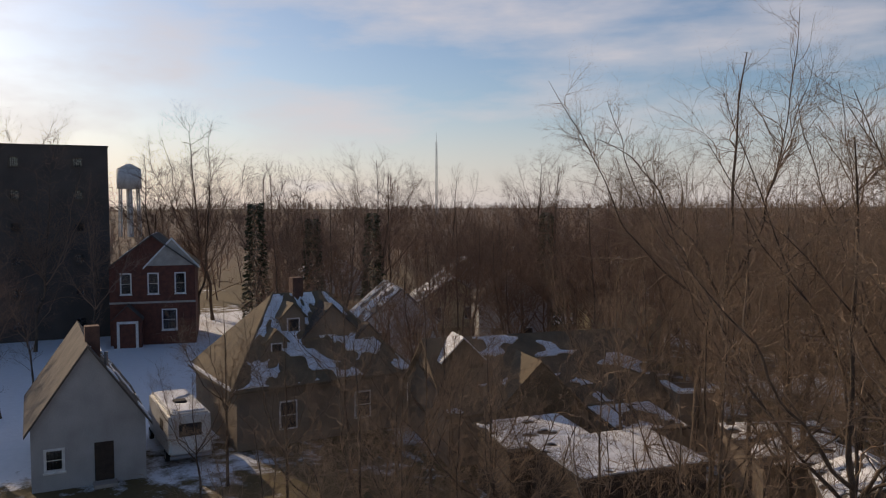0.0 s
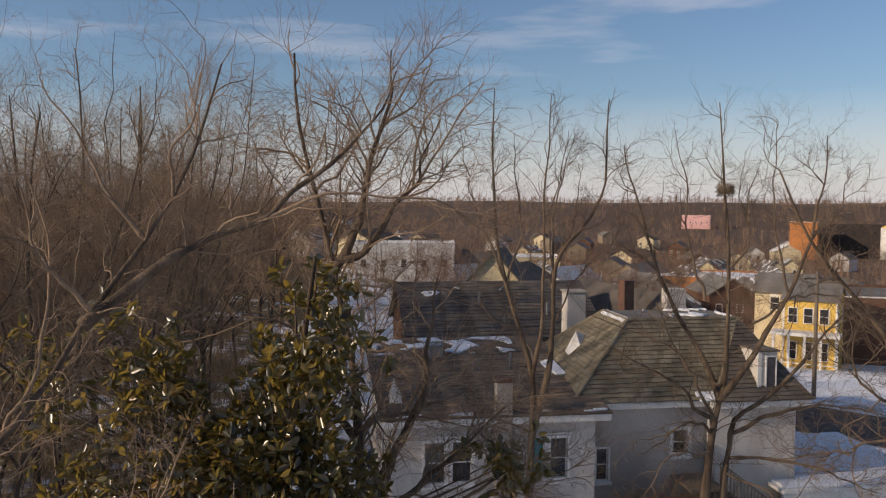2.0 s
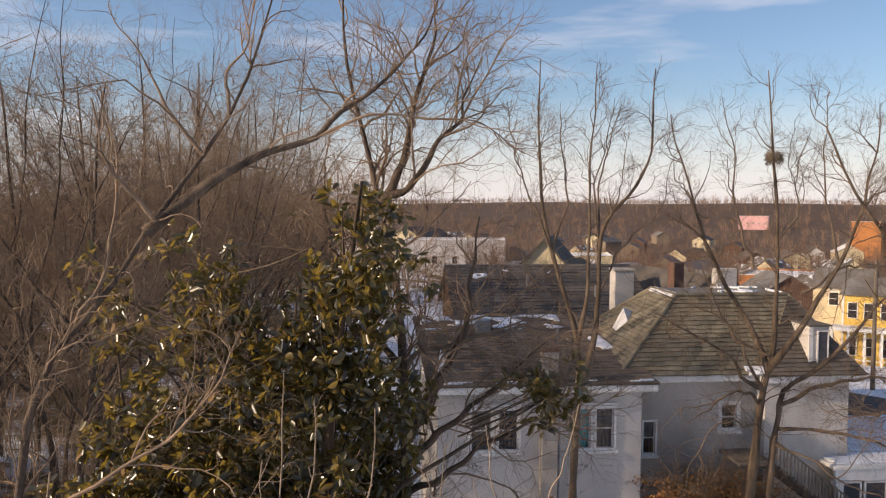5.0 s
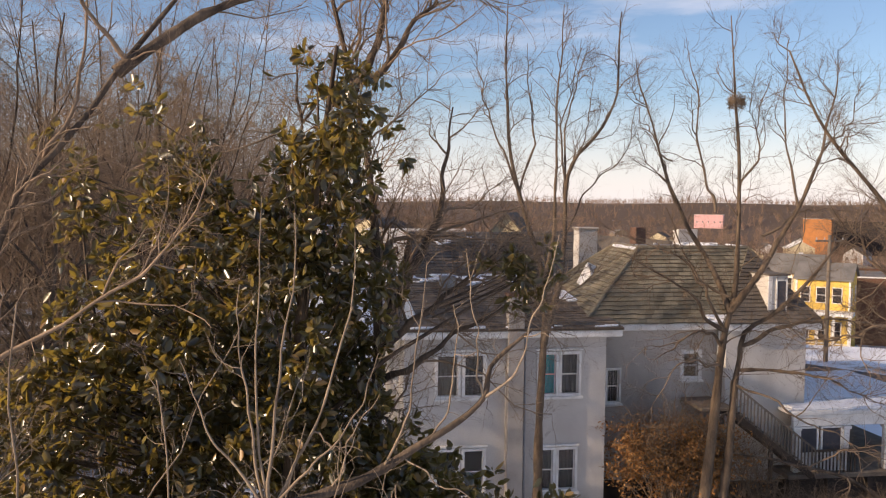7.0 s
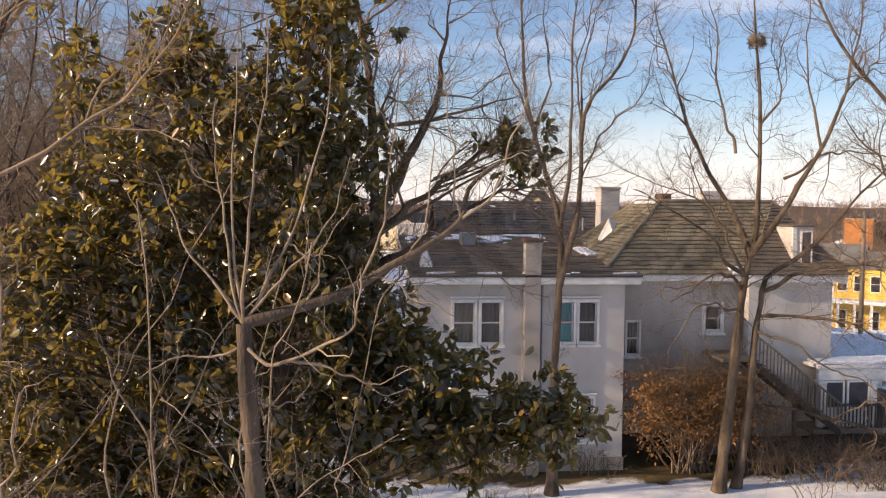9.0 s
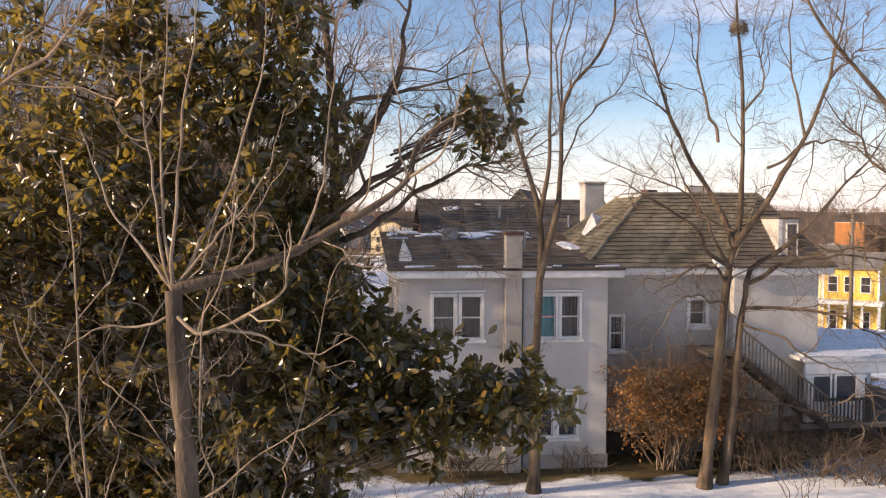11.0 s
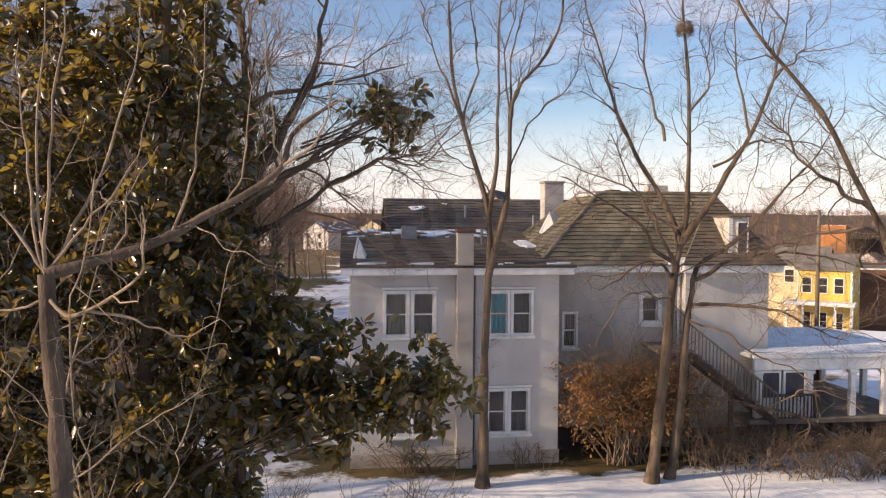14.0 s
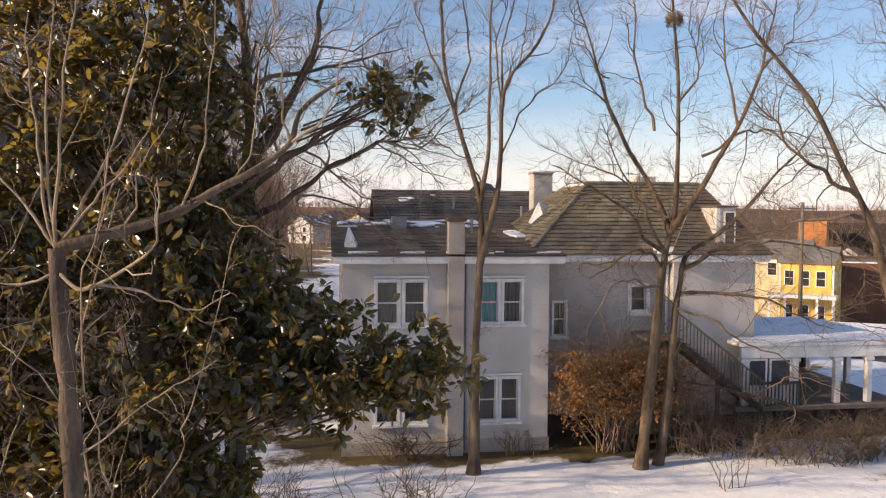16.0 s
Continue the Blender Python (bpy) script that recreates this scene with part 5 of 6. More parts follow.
        v, q = leaf_shapes(rng, C, np.stack([np.cos(a), np.sin(a), -0.4 + 0 * a], 1), 0.3)
        tagged(part_mesh("ivy", mesh_from("ivy", v, q), M_IVY, t, "dark green ivy"), "", "", "", "stuff")
    # saplings between the camera and the western roofs
    for x, y, s in ((-22.3, -17, 0.5), (-21.4, -15, 0.56), (-20.5, -13.4, 0.52), (-19.4, -11.6, 0.6), (-18.0, -9.8, 0.55), (-24.5, -13.0, 0.5), (-15.5, -8.0, 0.6), (-17.0, -14.5, 0.42), (-36, -11.5, 0.5), (-38.5, -7.0, 0.6), (-34, -5.0, 0.55), (-36.5, -2.0, 0.5), (-41, -12.6, 0.55), (-31.5, -8.5, 0.45), (-28, -6.0, 0.5), (-39.0, -14.5, 0.4)):
        copy_thing(near[int(rng.integers(0, 5))], pose(x, y, 0, 0, 0, 360 * rng.random())).scale = (s, s, s)
    # the tall ash over the sheds
    for x, y, s in ((-27.0, 5.2, 1.22), (-29.4, 3.2, 0.72), (-24.5, 9.5, 0.75)):
        copy_thing(near[int(rng.integers(0, 5))], pose(x, y, 0, 0, 0, 360 * rng.random())).scale = (s, s, s)


woods()


def far_woods():
    """Bare woods out to the skyline: many trees of stem and brush."""
    rng = np.random.default_rng(9)
    sets = []
    homes = ((-66, 12), (-62, 22), (-78, 26), (-58, 33), (-95, 40), (-86, -5), (-82, 58), (-118, 30), (-110, 62))
    for n, near, far, height, per, sub, rad in ((900, 58, 101, 8.5, 14, 26, 0.032), (1700, 100, 330, 11.0, 13, 20, 0.05), (3400, 330, 850, 11.5, 15, 11, 0.12), (4200, 850, 1500, 14.0, 13, 0, 0.26)):
        r = np.sqrt(near ** 2 + (far ** 2 - near ** 2) * rng.random(n))
        a = np.radians(-60 + 164 * rng.random(n))
        x, y = -1.8 - r * np.sin(a), -25.5 + r * np.cos(a)
        keep = ((np.abs(x + 96) > 12) | (y > 0)) & ~((x > 8) & (r < 330) & (rng.random(n) > 0.7))
        if far < 200:
            keep &= (np.degrees(a) > 36) & (np.degrees(a) < 69)
        for p, q in homes:
            keep &= (x - p) ** 2 + (y - q) ** 2 > 70
        x, y, r = x[keep], y[keep], r[keep]
        n = len(x)
        h = height * (0.7 + 0.45 * rng.random(n)) * np.where(x > 10, 0.85, 1.0)
        h *= np.array([0.85 + 1.0 * noise.noise((p * 0.012, q * 0.012, 7)) for p, q in zip(x, y)]) * np.where((x > 8) & (r < 330), 0.75, 1.0)
        base = np.stack([x, y, np.array([ground_z(p, q) for p, q in zip(x, y)]) - 0.2], 1)
        top = base + np.stack([rng.normal(size=n), rng.normal(size=n), h * 0.8], 1)
        T = np.stack([base, base * 0.5 + top * 0.5, top], 1)
        TR = (0.05 + r * 0.00007)[:, None] * np.array([[2.0, 1.3, 0.35]])
        B1, r1 = sprout(rng, T, TR, n * per, 5.6, rad, 0.95, 3 if sub else 2, 0.45, 0.2, 0.1, 0.3, False)
        sets += [tubes(T, TR, 4), tubes(B1, r1, 3)]
        if sub:
            sets.append(tubes(*sprout(rng, B1, r1, n * sub, 2.4, rad * 0.8, 0.8, 2, 0.3, 0.15, 0.1, 0.4, False), 3))
    v, q = joined(sets)
    me = mesh_from("far_woods", v, q)
    me.materials.append(M_TWIG_HAZED)
    tagged(new("far_woods", me), "brown leafless woods reaching to the skyline", "woods", "", "stuff")


far_woods()


def undergrowth():
    """Thin saplings and brush on the floor of the woods and below the camera."""
    rng = np.random.default_rng(19)
    n = 3600
    a = np.radians(-8 + 74 * rng.random(n))
    r = 9 + 62 * rng.random(n) ** 0.8
    x, y = -1.8 - r * np.sin(a), -25.5 + r * np.cos(a)
    ok = (x < -4.5) & ~((x < -23) & (y < 14) & (x > -50)) & ~((x < -14.5) & (x > -21) & (y > 3) & (y < 10))
    x, y = x[ok], y[ok]
    n = len(x)
    h = 1.5 + 4.8 * rng.random(n) ** 1.5
    base = np.stack([x, y, np.full(n, -0.05)], 1)
    lean = rng.normal(size=(n, 2)) * 0.16
    top = base + np.stack([lean[:, 0] * h, lean[:, 1] * h, h], 1)
    mid = base * 0.5 + top * 0.5 + rng.normal(size=(n, 3)) * 0.12
    T, TR = np.stack([base, mid, top], 1), np.array([0.022, 0.014, 0.006])[None].repeat(n, 0)
    B1, r1 = sprout(rng, T, TR, n * 7, 1.3, 0.01, 0.6, 3, 0.3, 0.2, 0.2, 0.5, False)
    B2, r2 = sprout(rng, B1, r1, n * 10, 0.6, 0.007, 0.6, 2, 0.1, 0.2, 0.2, 0.5, False)
    v, q = joined([tubes(T, TR, 4), tubes(B1, r1, 3), tubes(B2, r2, 3)])
    me = mesh_from("undergrowth", v, q)
    me.materials.append(M_TWIG)
    tagged(new("undergrowth", me), "thin brown saplings and brush on the woodland floor", "undergrowth", "", "stuff")


undergrowth()


# ---------------------------------------------------------------- trees by the house
def rel(at, pts):
    return [(p[0] - at[0], p[1] - at[1], p[2] - at[2]) for p in pts]


def yard_trees():
    at = (4.53, -2.2, 0)
    L = [([(4.53, -2.2, -0.1), (4.62, -2.15, 3), (4.7, -2.1, 6.3), (4.6, -2.1, 8.6), (3.9, -2.1, 11.3), (3.5, -2.0, 14.2), (3.4, -1.9, 17.2)], 0.19, 0.015),
         ([(4.7, -2.1, 6.5), (5.0, -2.1, 8.2), (5.25, -2.0, 9.6), (5.5, -2.2, 11.7), (6.6, -2.2, 14.3), (7.0, -2.0, 17.0)], 0.12, 0.015),
         ([(4.65, -2.1, 8.5), (4.8, -2.6, 11), (4.9, -2.7, 14), (5.0, -2.5, 17)], 0.08, 0.012),
         ([(5.4, -2.1, 11.0), (5.4, -1.6, 13), (6.0, -1.4, 16)], 0.05, 0.01),
         ([(4.07, -2.15, 11.53), (3.25, -2.25, 12.92), (2.56, -2.35, 14.53), (2.3, -2.45, 15.8)], 0.045, 0.008),
         ([(4.14, -2.15, 11.41), (4.4, -2.02, 12.99), (4.1, -1.88, 15.04), (4.0, -1.75, 16.08)], 0.045, 0.008),
         ([(5.49, -2.15, 11.38), (5.24, -2.28, 13.13), (5.51, -2.42, 14.77), (5.55, -2.55, 15.9)], 0.04, 0.008),
         ([(5.16, -2.15, 9.93), (6.24, -1.98, 11.84), (7.26, -1.82, 12.57), (7.93, -1.65, 14.18)], 0.035, 0.008),
         ([(4.82, -2.15, 8.74), (3.89, -2.02, 9.93), (3.05, -1.88, 10.78), (2.54, -1.75, 11.98)], 0.03, 0.008),
         ([(5.59, -2.15, 11.64), (6.22, -2.05, 13.2), (6.05, -1.95, 15.08)], 0.03, 0.008)]
    bare_tree("tree", at, "slim bare tree with upswept forks before the house", [(rel(at, p), a, b) for p, a, b in L], 11, 80, 560, 2300, 1.9, 0.016, M_BARK, M_TWIG_BROWN, 0.6, 0.5, 0.36, fine=1.2, bend=0.1)
    at = (9.95, -2.3, 0)
    L = [([(9.95, -2.3, -0.1), (10.3, -2.3, 3.5), (10.65, -2.3, 7), (11.0, -2.3, 9), (10.75, -2.3, 14.3), (10.7, -2.3, 17)], 0.2, 0.015),
         ([(10.65, -2.0, -0.1), (10.9, -2.1, 4), (11.2, -2.2, 6.6), (12.1, -2.2, 7.4), (13.4, -2.2, 8.6), (14.8, -2.0, 9.9), (16.0, -2.0, 11.5)], 0.19, 0.015),
         ([(10.9, -2.3, 7.6), (11.6, -2.6, 9.0), (13.1, -2.8, 11.6), (13.8, -2.8, 14.0), (14.0, -2.8, 16)], 0.12, 0.012),
         ([(10.8, -2.3, 7.3), (10.0, -2.0, 9.2), (9.1, -1.8, 11.5), (8.0, -1.6, 14.2), (7.6, -1.5, 15.6)], 0.11, 0.012),
         ([(10.6, -2.3, 6.6), (9.6, -2.8, 7.0), (8.4, -3.0, 6.5), (7.8, -3.0, 6.2)], 0.07, 0.012),
         ([(10.7, -2.3, 7.0), (9.3, -3.0, 8.0), (8.0, -3.4, 8.8), (6.6, -3.6, 9.6)], 0.08, 0.012),
         ([(11.1, -2.2, 5.6), (12.6, -2.8, 5.6), (14.2, -3.1, 5.2), (16.0, -3.2, 4.6)], 0.07, 0.012),
         ([(10.7, -2.3, 5.9), (9.6, -2.9, 6.1), (8.7, -3.1, 5.9), (8.2, -3.2, 5.2), (7.9, -3.2, 4.5)], 0.05, 0.01),
         ([(11.2, -2.2, 6.5), (12.8, -2.4, 7.1), (14.6, -2.5, 7.2), (16.6, -2.6, 6.8)], 0.085, 0.012),
         ([(11.0, -2.2, 5.0), (12.0, -3.0, 4.7), (13.2, -3.3, 3.9), (14.8, -3.5, 3.2)], 0.05, 0.01),
         ([(10.6, -2.3, 6.9), (9.7, -2.6, 8.5), (8.9, -3.0, 9.4), (8.0, -3.4, 11.0)], 0.06, 0.01),
         ([(10.16, -2.4, 10.74), (9.65, -2.53, 12.68), (9.25, -2.67, 15.0), (9.01, -2.8, 15.95)], 0.055, 0.008),
         ([(12.58, -2.4, 10.94), (12.31, -2.27, 12.95), (12.56, -2.13, 15.25), (12.7, -2.0, 16.34)], 0.05, 0.008),
         ([(10.8, -2.4, 8.06), (9.13, -2.23, 9.27), (7.93, -2.07, 9.79), (6.54, -1.9, 10.22)], 0.05, 0.008),
         ([(11.09, -2.4, 11.53), (11.79, -2.25, 13.29), (12.06, -2.1, 15.24)], 0.045, 0.008),
         ([(8.67, -2.4, 12.34), (7.82, -2.55, 13.14), (7.32, -2.7, 14.26)], 0.03, 0.008),
         ([(13.48, -2.4, 12.78), (14.36, -2.6, 13.63), (14.76, -2.8, 14.97)], 0.04, 0.008),
         ([(11.77, -2.4, 9.98), (13.48, -2.3, 10.79), (15.24, -2.2, 10.69), (16.67, -2.1, 9.68)], 0.05, 0.008)]
    bare_tree("tree", at, "wide twin-trunked bare tree with a bird's nest", [(rel(at, p), a, b) for p, a, b in L], 12, 140, 1100, 5200, 2.5, 0.02, M_BARK, M_TWIG_BROWN, 0.75, 0.35, 0.2, fine=1.2, bend=0.11)
    at = (14.6, -9, 0)
    L = [([(14.6, -9, -0.1), (13.9, -9, 4), (12.9, -9, 7.6), (11.97, -9, 9.43), (11.06, -9, 11), (9.4, -9, 12.9), (8.6, -9, 14.5)], 0.19, 0.02),
         ([(12.6, -9, 8.4), (11.6, -9.3, 9.0), (10.4, -9.5, 9.6), (9.2, -9.6, 10.8)], 0.07, 0.01),
         ([(12.7, -9, 8.2), (11.8, -8.6, 8.0), (10.6, -8.3, 7.7), (9.6, -8.2, 7.6)], 0.06, 0.01),
         ([(13.6, -9, 5.5), (13.9, -8.7, 8), (13.8, -8.5, 11), (13.3, -8.4, 14)], 0.09, 0.01)]
    bare_tree("tree", at, "leaning bare tree with arching branches", [(rel(at, p), a, b) for p, a, b in L], 13, 84, 620, 3000, 2.2, 0.017, M_BARK, M_TWIG_BROWN, 0.8, 0.25, 0.22, fine=1.1, bend=0.12)
    at = (-1.19, -13.6, 0)
    L = [([(-1.19, -13.6, -0.1), (-1.29, -13.6, 4.5), (-1.19, -13.6, 8.84), (-1.21, -13.6, 10.04), (-1.31, -13.6, 11.23), (-1.69, -13.6, 13.17), (-2.13, -13.6, 14.99), (-2.22, -13.6, 16.04)], 0.2, 0.015),
         ([(-1.64, -13.6, 12.95), (-1.24, -13.6, 13.63), (-0.88, -13.6, 14.93), (-0.61, -13.6, 16.09)], 0.09, 0.01),
         ([(-1.64, -13.6, 12.41), (-1.06, -13.73, 13.04), (-0.54, -13.87, 13.92), (-0.03, -14.0, 14.96)], 0.08, 0.01),
         ([(-1.15, -13.6, 8.84), (-0.69, -13.5, 9.45), (-0.38, -13.4, 10.34), (-0.12, -13.3, 11.33), (0.01, -13.2, 12.41)], 0.12, 0.012),
         ([(-1.07, -13.6, 8.41), (-0.21, -13.5, 9.11), (0.49, -13.4, 9.78), (1.21, -13.3, 10.39)], 0.08, 0.01),
         ([(-1.07, -13.6, 8.24), (-0.04, -13.73, 8.76), (0.81, -13.87, 9.18), (1.49, -14.0, 9.52)], 0.07, 0.01),
         ([(-1.2, -13.6, 10.04), (-1.57, -13.5, 10.73), (-1.83, -13.4, 11.6), (-2.01, -13.3, 12.48)], 0.08, 0.01),
         ([(-1.64, -13.6, 10.5), (-2.04, -13.43, 11.4), (-2.39, -13.27, 12.4), (-2.57, -13.1, 13.5)], 0.07, 0.01),
         ([(-1.51, -13.6, 9.79), (-0.77, -13.4, 10.25), (0.28, -13.2, 10.64), (1.19, -13.0, 10.85)], 0.06, 0.008)]
    bare_tree("tree", at, "broad bare tree with a dense crown of twigs", [(rel(at, p), a, b) for p, a, b in L], 14, 120, 900, 5600, 2.3, 0.02, M_BARK_DARK, M_TWIG, 0.75, 0.3, 0.2, fine=0.8)
    # near tree whose long limbs reach across
    at = (-6.0, -17.3, 0)
    L = [([(-6.00, -17.3, -0.1), (-5.90, -17.3, 5.0), (-5.7, -17.3, 9.53), (-5.49, -17.3, 10.67), (-5.3, -17.3, 11.11), (-4.91, -17.1, 11.6), (-4.62, -16.9, 12.08), (-4.38, -16.7, 12.54), (-3.89, -16.5, 13.23), (-3.45, -16.3, 13.98), (-3.18, -16.2, 14.7), (-2.98, -16.1, 15.36)], 0.14, 0.012),
         ([(-4.45, -16.8, 12.34), (-3.98, -16.7, 12.71), (-3.54, -16.6, 13.06), (-3.15, -16.5, 13.26), (-2.54, -16.4, 13.52), (-2.27, -16.3, 13.87), (-1.78, -16.2, 14.22), (-1.2, -16.1, 14.82), (-0.9, -16.0, 15.39)], 0.08, 0.008),
         ([(-2.44, -16.4, 13.61), (-1.78, -16.34, 13.79), (-1.06, -16.28, 13.83), (-0.48, -16.22, 13.8), (-0.1, -16.16, 13.66), (0.29, -16.1, 13.43)], 0.026, 0.006),
         ([(-4.38, -16.8, 12.54), (-4.6, -16.9, 12.89), (-4.82, -17.0, 13.33), (-4.86, -17.1, 13.88)], 0.035, 0.008),
         ([(-3.45, -16.3, 13.95), (-3.48, -16.3, 14.4), (-3.23, -16.3, 14.82), (-3.16, -16.3, 15.23)], 0.025, 0.006),
         ([(-3.89, -16.5, 13.2), (-4.37, -16.4, 13.95), (-4.59, -16.3, 14.5), (-4.94, -16.2, 15.06)], 0.03, 0.006),
         ([(-5.53, -17.3, 10.55), (-5.08, -17.15, 11.28), (-4.74, -17.0, 12.17), (-4.71, -16.85, 13.15), (-4.93, -16.7, 14.02)], 0.035, 0.008),
         ([(-5.62, -17.3, 9.14), (-4.86, -17.36, 9.53), (-4.35, -17.42, 9.88), (-3.84, -17.48, 10.24), (-3.46, -17.54, 10.75), (-3.14, -17.6, 11.32)], 0.03, 0.008)]
    bare_tree("tree", at, "near bare tree with long slanting limbs", [(rel(at, p), a, b) for p, a, b in L], 15, 100, 640, 2600, 1.6, 0.012, M_BARK_DARK, M_TWIG, 0.75, 0.35, 0.2, fine=0.65, bend=0.045)
    # near tree with a fan of whips
    at = (-2.4, -18.4, 0)
    L = [([(-2.40, -18.4, -0.1), (-2.42, -18.4, 2.5), (-2.45, -18.4, 5.45), (-2.49, -18.4, 6.39), (-2.57, -18.4, 7.4), (-2.59, -18.4, 7.77)], 0.119, 0.085),
         ([(-2.59, -18.4, 7.72), (-2.77, -18.3, 8.34), (-2.87, -18.2, 9.03), (-2.95, -18.1, 10.05)], 0.0216, 0.00528),
         ([(-2.59, -18.4, 7.77), (-2.55, -18.47, 8.6), (-2.42, -18.55, 9.52), (-2.3, -18.62, 10.26), (-2.26, -18.7, 10.83)], 0.0216, 0.00528),
         ([(-2.55, -18.4, 7.82), (-2.31, -18.35, 8.24), (-1.99, -18.3, 9.04), (-1.79, -18.25, 9.96), (-1.72, -18.2, 10.61)], 0.0216, 0.00528),
         ([(-2.52, -18.4, 7.87), (-2.11, -18.5, 8.35), (-1.76, -18.6, 8.81), (-1.5, -18.7, 9.47)], 0.01728, 0.004224),
         ([(-2.62, -18.4, 7.72), (-2.87, -18.3, 8.13), (-3.2, -18.2, 8.61), (-3.53, -18.1, 9.29)], 0.0216, 0.00528),
         ([(-2.6, -18.4, 7.77), (-2.74, -18.23, 8.77), (-2.74, -18.07, 9.85), (-2.73, -17.9, 10.97)], 0.01872, 0.004576),
         ([(-2.55, -18.4, 7.72), (-2.11, -18.36, 7.87), (-1.5, -18.31, 8.08), (-0.88, -18.27, 8.42), (-0.51, -18.23, 8.68), (-0.32, -18.19, 8.89), (-0.19, -18.14, 9.21), (0.2, -18.1, 9.56)], 0.07225, 0.0187),
         ([(-1.38, -18.4, 8.11), (-1.19, -18.47, 8.67), (-1.09, -18.53, 9.51), (-1.0, -18.6, 10.32)], 0.01584, 0.004),
         ([(-0.33, -18.4, 8.85), (-0.45, -18.3, 9.51), (-0.51, -18.2, 10.34)], 0.0144, 0.004),
         ([(-0.31, -18.4, 8.88), (0.04, -18.33, 9.19), (0.25, -18.27, 9.75), (0.5, -18.2, 10.55)], 0.01584, 0.004),
         ([(-0.86, -18.4, 8.41), (-0.66, -18.3, 9.07), (-0.62, -18.2, 9.9)], 0.01296, 0.004),
         ([(-1.94, -18.4, 7.93), (-1.79, -18.5, 8.4), (-1.52, -18.6, 9.0)], 0.01296, 0.004),
         ([(-2.54, -18.4, 7.43), (-2.18, -18.7, 7.39), (-1.78, -19.0, 7.61), (-1.47, -19.3, 7.83), (-1.38, -19.6, 8.43)], 0.02448, 0.005984),
         ([(-1.95, -18.4, 7.56), (-1.58, -18.47, 7.32), (-1.23, -18.55, 7.17), (-1.04, -18.62, 7.26), (-0.86, -18.7, 7.39)], 0.01728, 0.004224),
         ([(-1.39, -18.4, 7.19), (-1.13, -18.4, 7.02), (-0.8, -18.4, 7.11)], 0.00864, 0.004),
         ([(-2.6, -18.4, 7.61), (-2.92, -18.33, 7.48), (-3.24, -18.27, 7.39), (-3.62, -18.2, 7.23)], 0.01872, 0.004576),
         ([(-2.46, -18.4, 6.92), (-2.15, -18.25, 6.89), (-1.93, -18.1, 7.14)], 0.01152, 0.004),
         ([(-2.45, -18.4, 5.7), (-1.92, -18.53, 6.15), (-1.39, -18.67, 6.48), (-1.04, -18.8, 6.76)], 0.01296, 0.004),
         ([(-1.23, -18.4, 8.25), (-0.85, -18.5, 8.09), (-0.48, -18.6, 7.88)], 0.01008, 0.004),
         ([(-2.09, -18.4, 8.56), (-1.69, -18.6, 8.43)], 0.01008, 0.004)]
    bare_tree("tree", at, "pollarded bare tree with a fan of pale whips", [(rel(at, p), a, b) for p, a, b in L], 16, 46, 110, 260, 0.75, 0.008, M_BARK_DARK, M_TWIG_PALE, 0.7, 0.25, 0.25, fine=0.6, bend=0.03)

    # thin saplings before the magnolia
    for k, (x, y, hgt, r) in enumerate(((-5.2, -17.2, 10.4, 0.035), (-3.9, -17.0, 9.6, 0.03), (-2.6, -17.1, 8.8, 0.028), (-6.3, -16.6, 11.0, 0.035))):
        rng = np.random.default_rng(300 + k)
        bare_tree("sapling", (x, y, 0), "thin bare sapling with tangled twigs", auto_limbs(rng, hgt, 4, r), 310 + k, 26, 120, 300, 1.4, 0.009, M_BARK_DARK, M_TWIG_PALE, 0.85, 0.25, 0.1, group="saplings", fine=0.6, sides=2, bend=0.14)
    # dead limb lying from the stair foot out over the yard
    at = (17.6, -1.7, 0)
    L = [([(18.6, -1.8, 0.05), (16.8, -1.7, 1.0), (15.4, -1.6, 1.75), (13.6, -1.5, 2.2), (11.6, -1.4, 2.6)], 0.11, 0.03),
         ([(15.6, -1.6, 1.7), (15.2, -2.2, 1.2), (14.9, -2.6, 0.6)], 0.03, 0.008),
         ([(14.2, -1.5, 2.1), (15.2, -2.0, 2.7), (16.4, -2.2, 2.6), (17.4, -2.2, 2.0)], 0.035, 0.008)]
    bare_tree("fallen_limb", at, "long dead limb propped against the stair foot", [(rel(at, p), a, b) for p, a, b in L], 17, 26, 120, 200, 1.3, 0.014, M_BARK_DARK, M_TWIG, 0.9, -0.1, 0.1)


yard_trees()


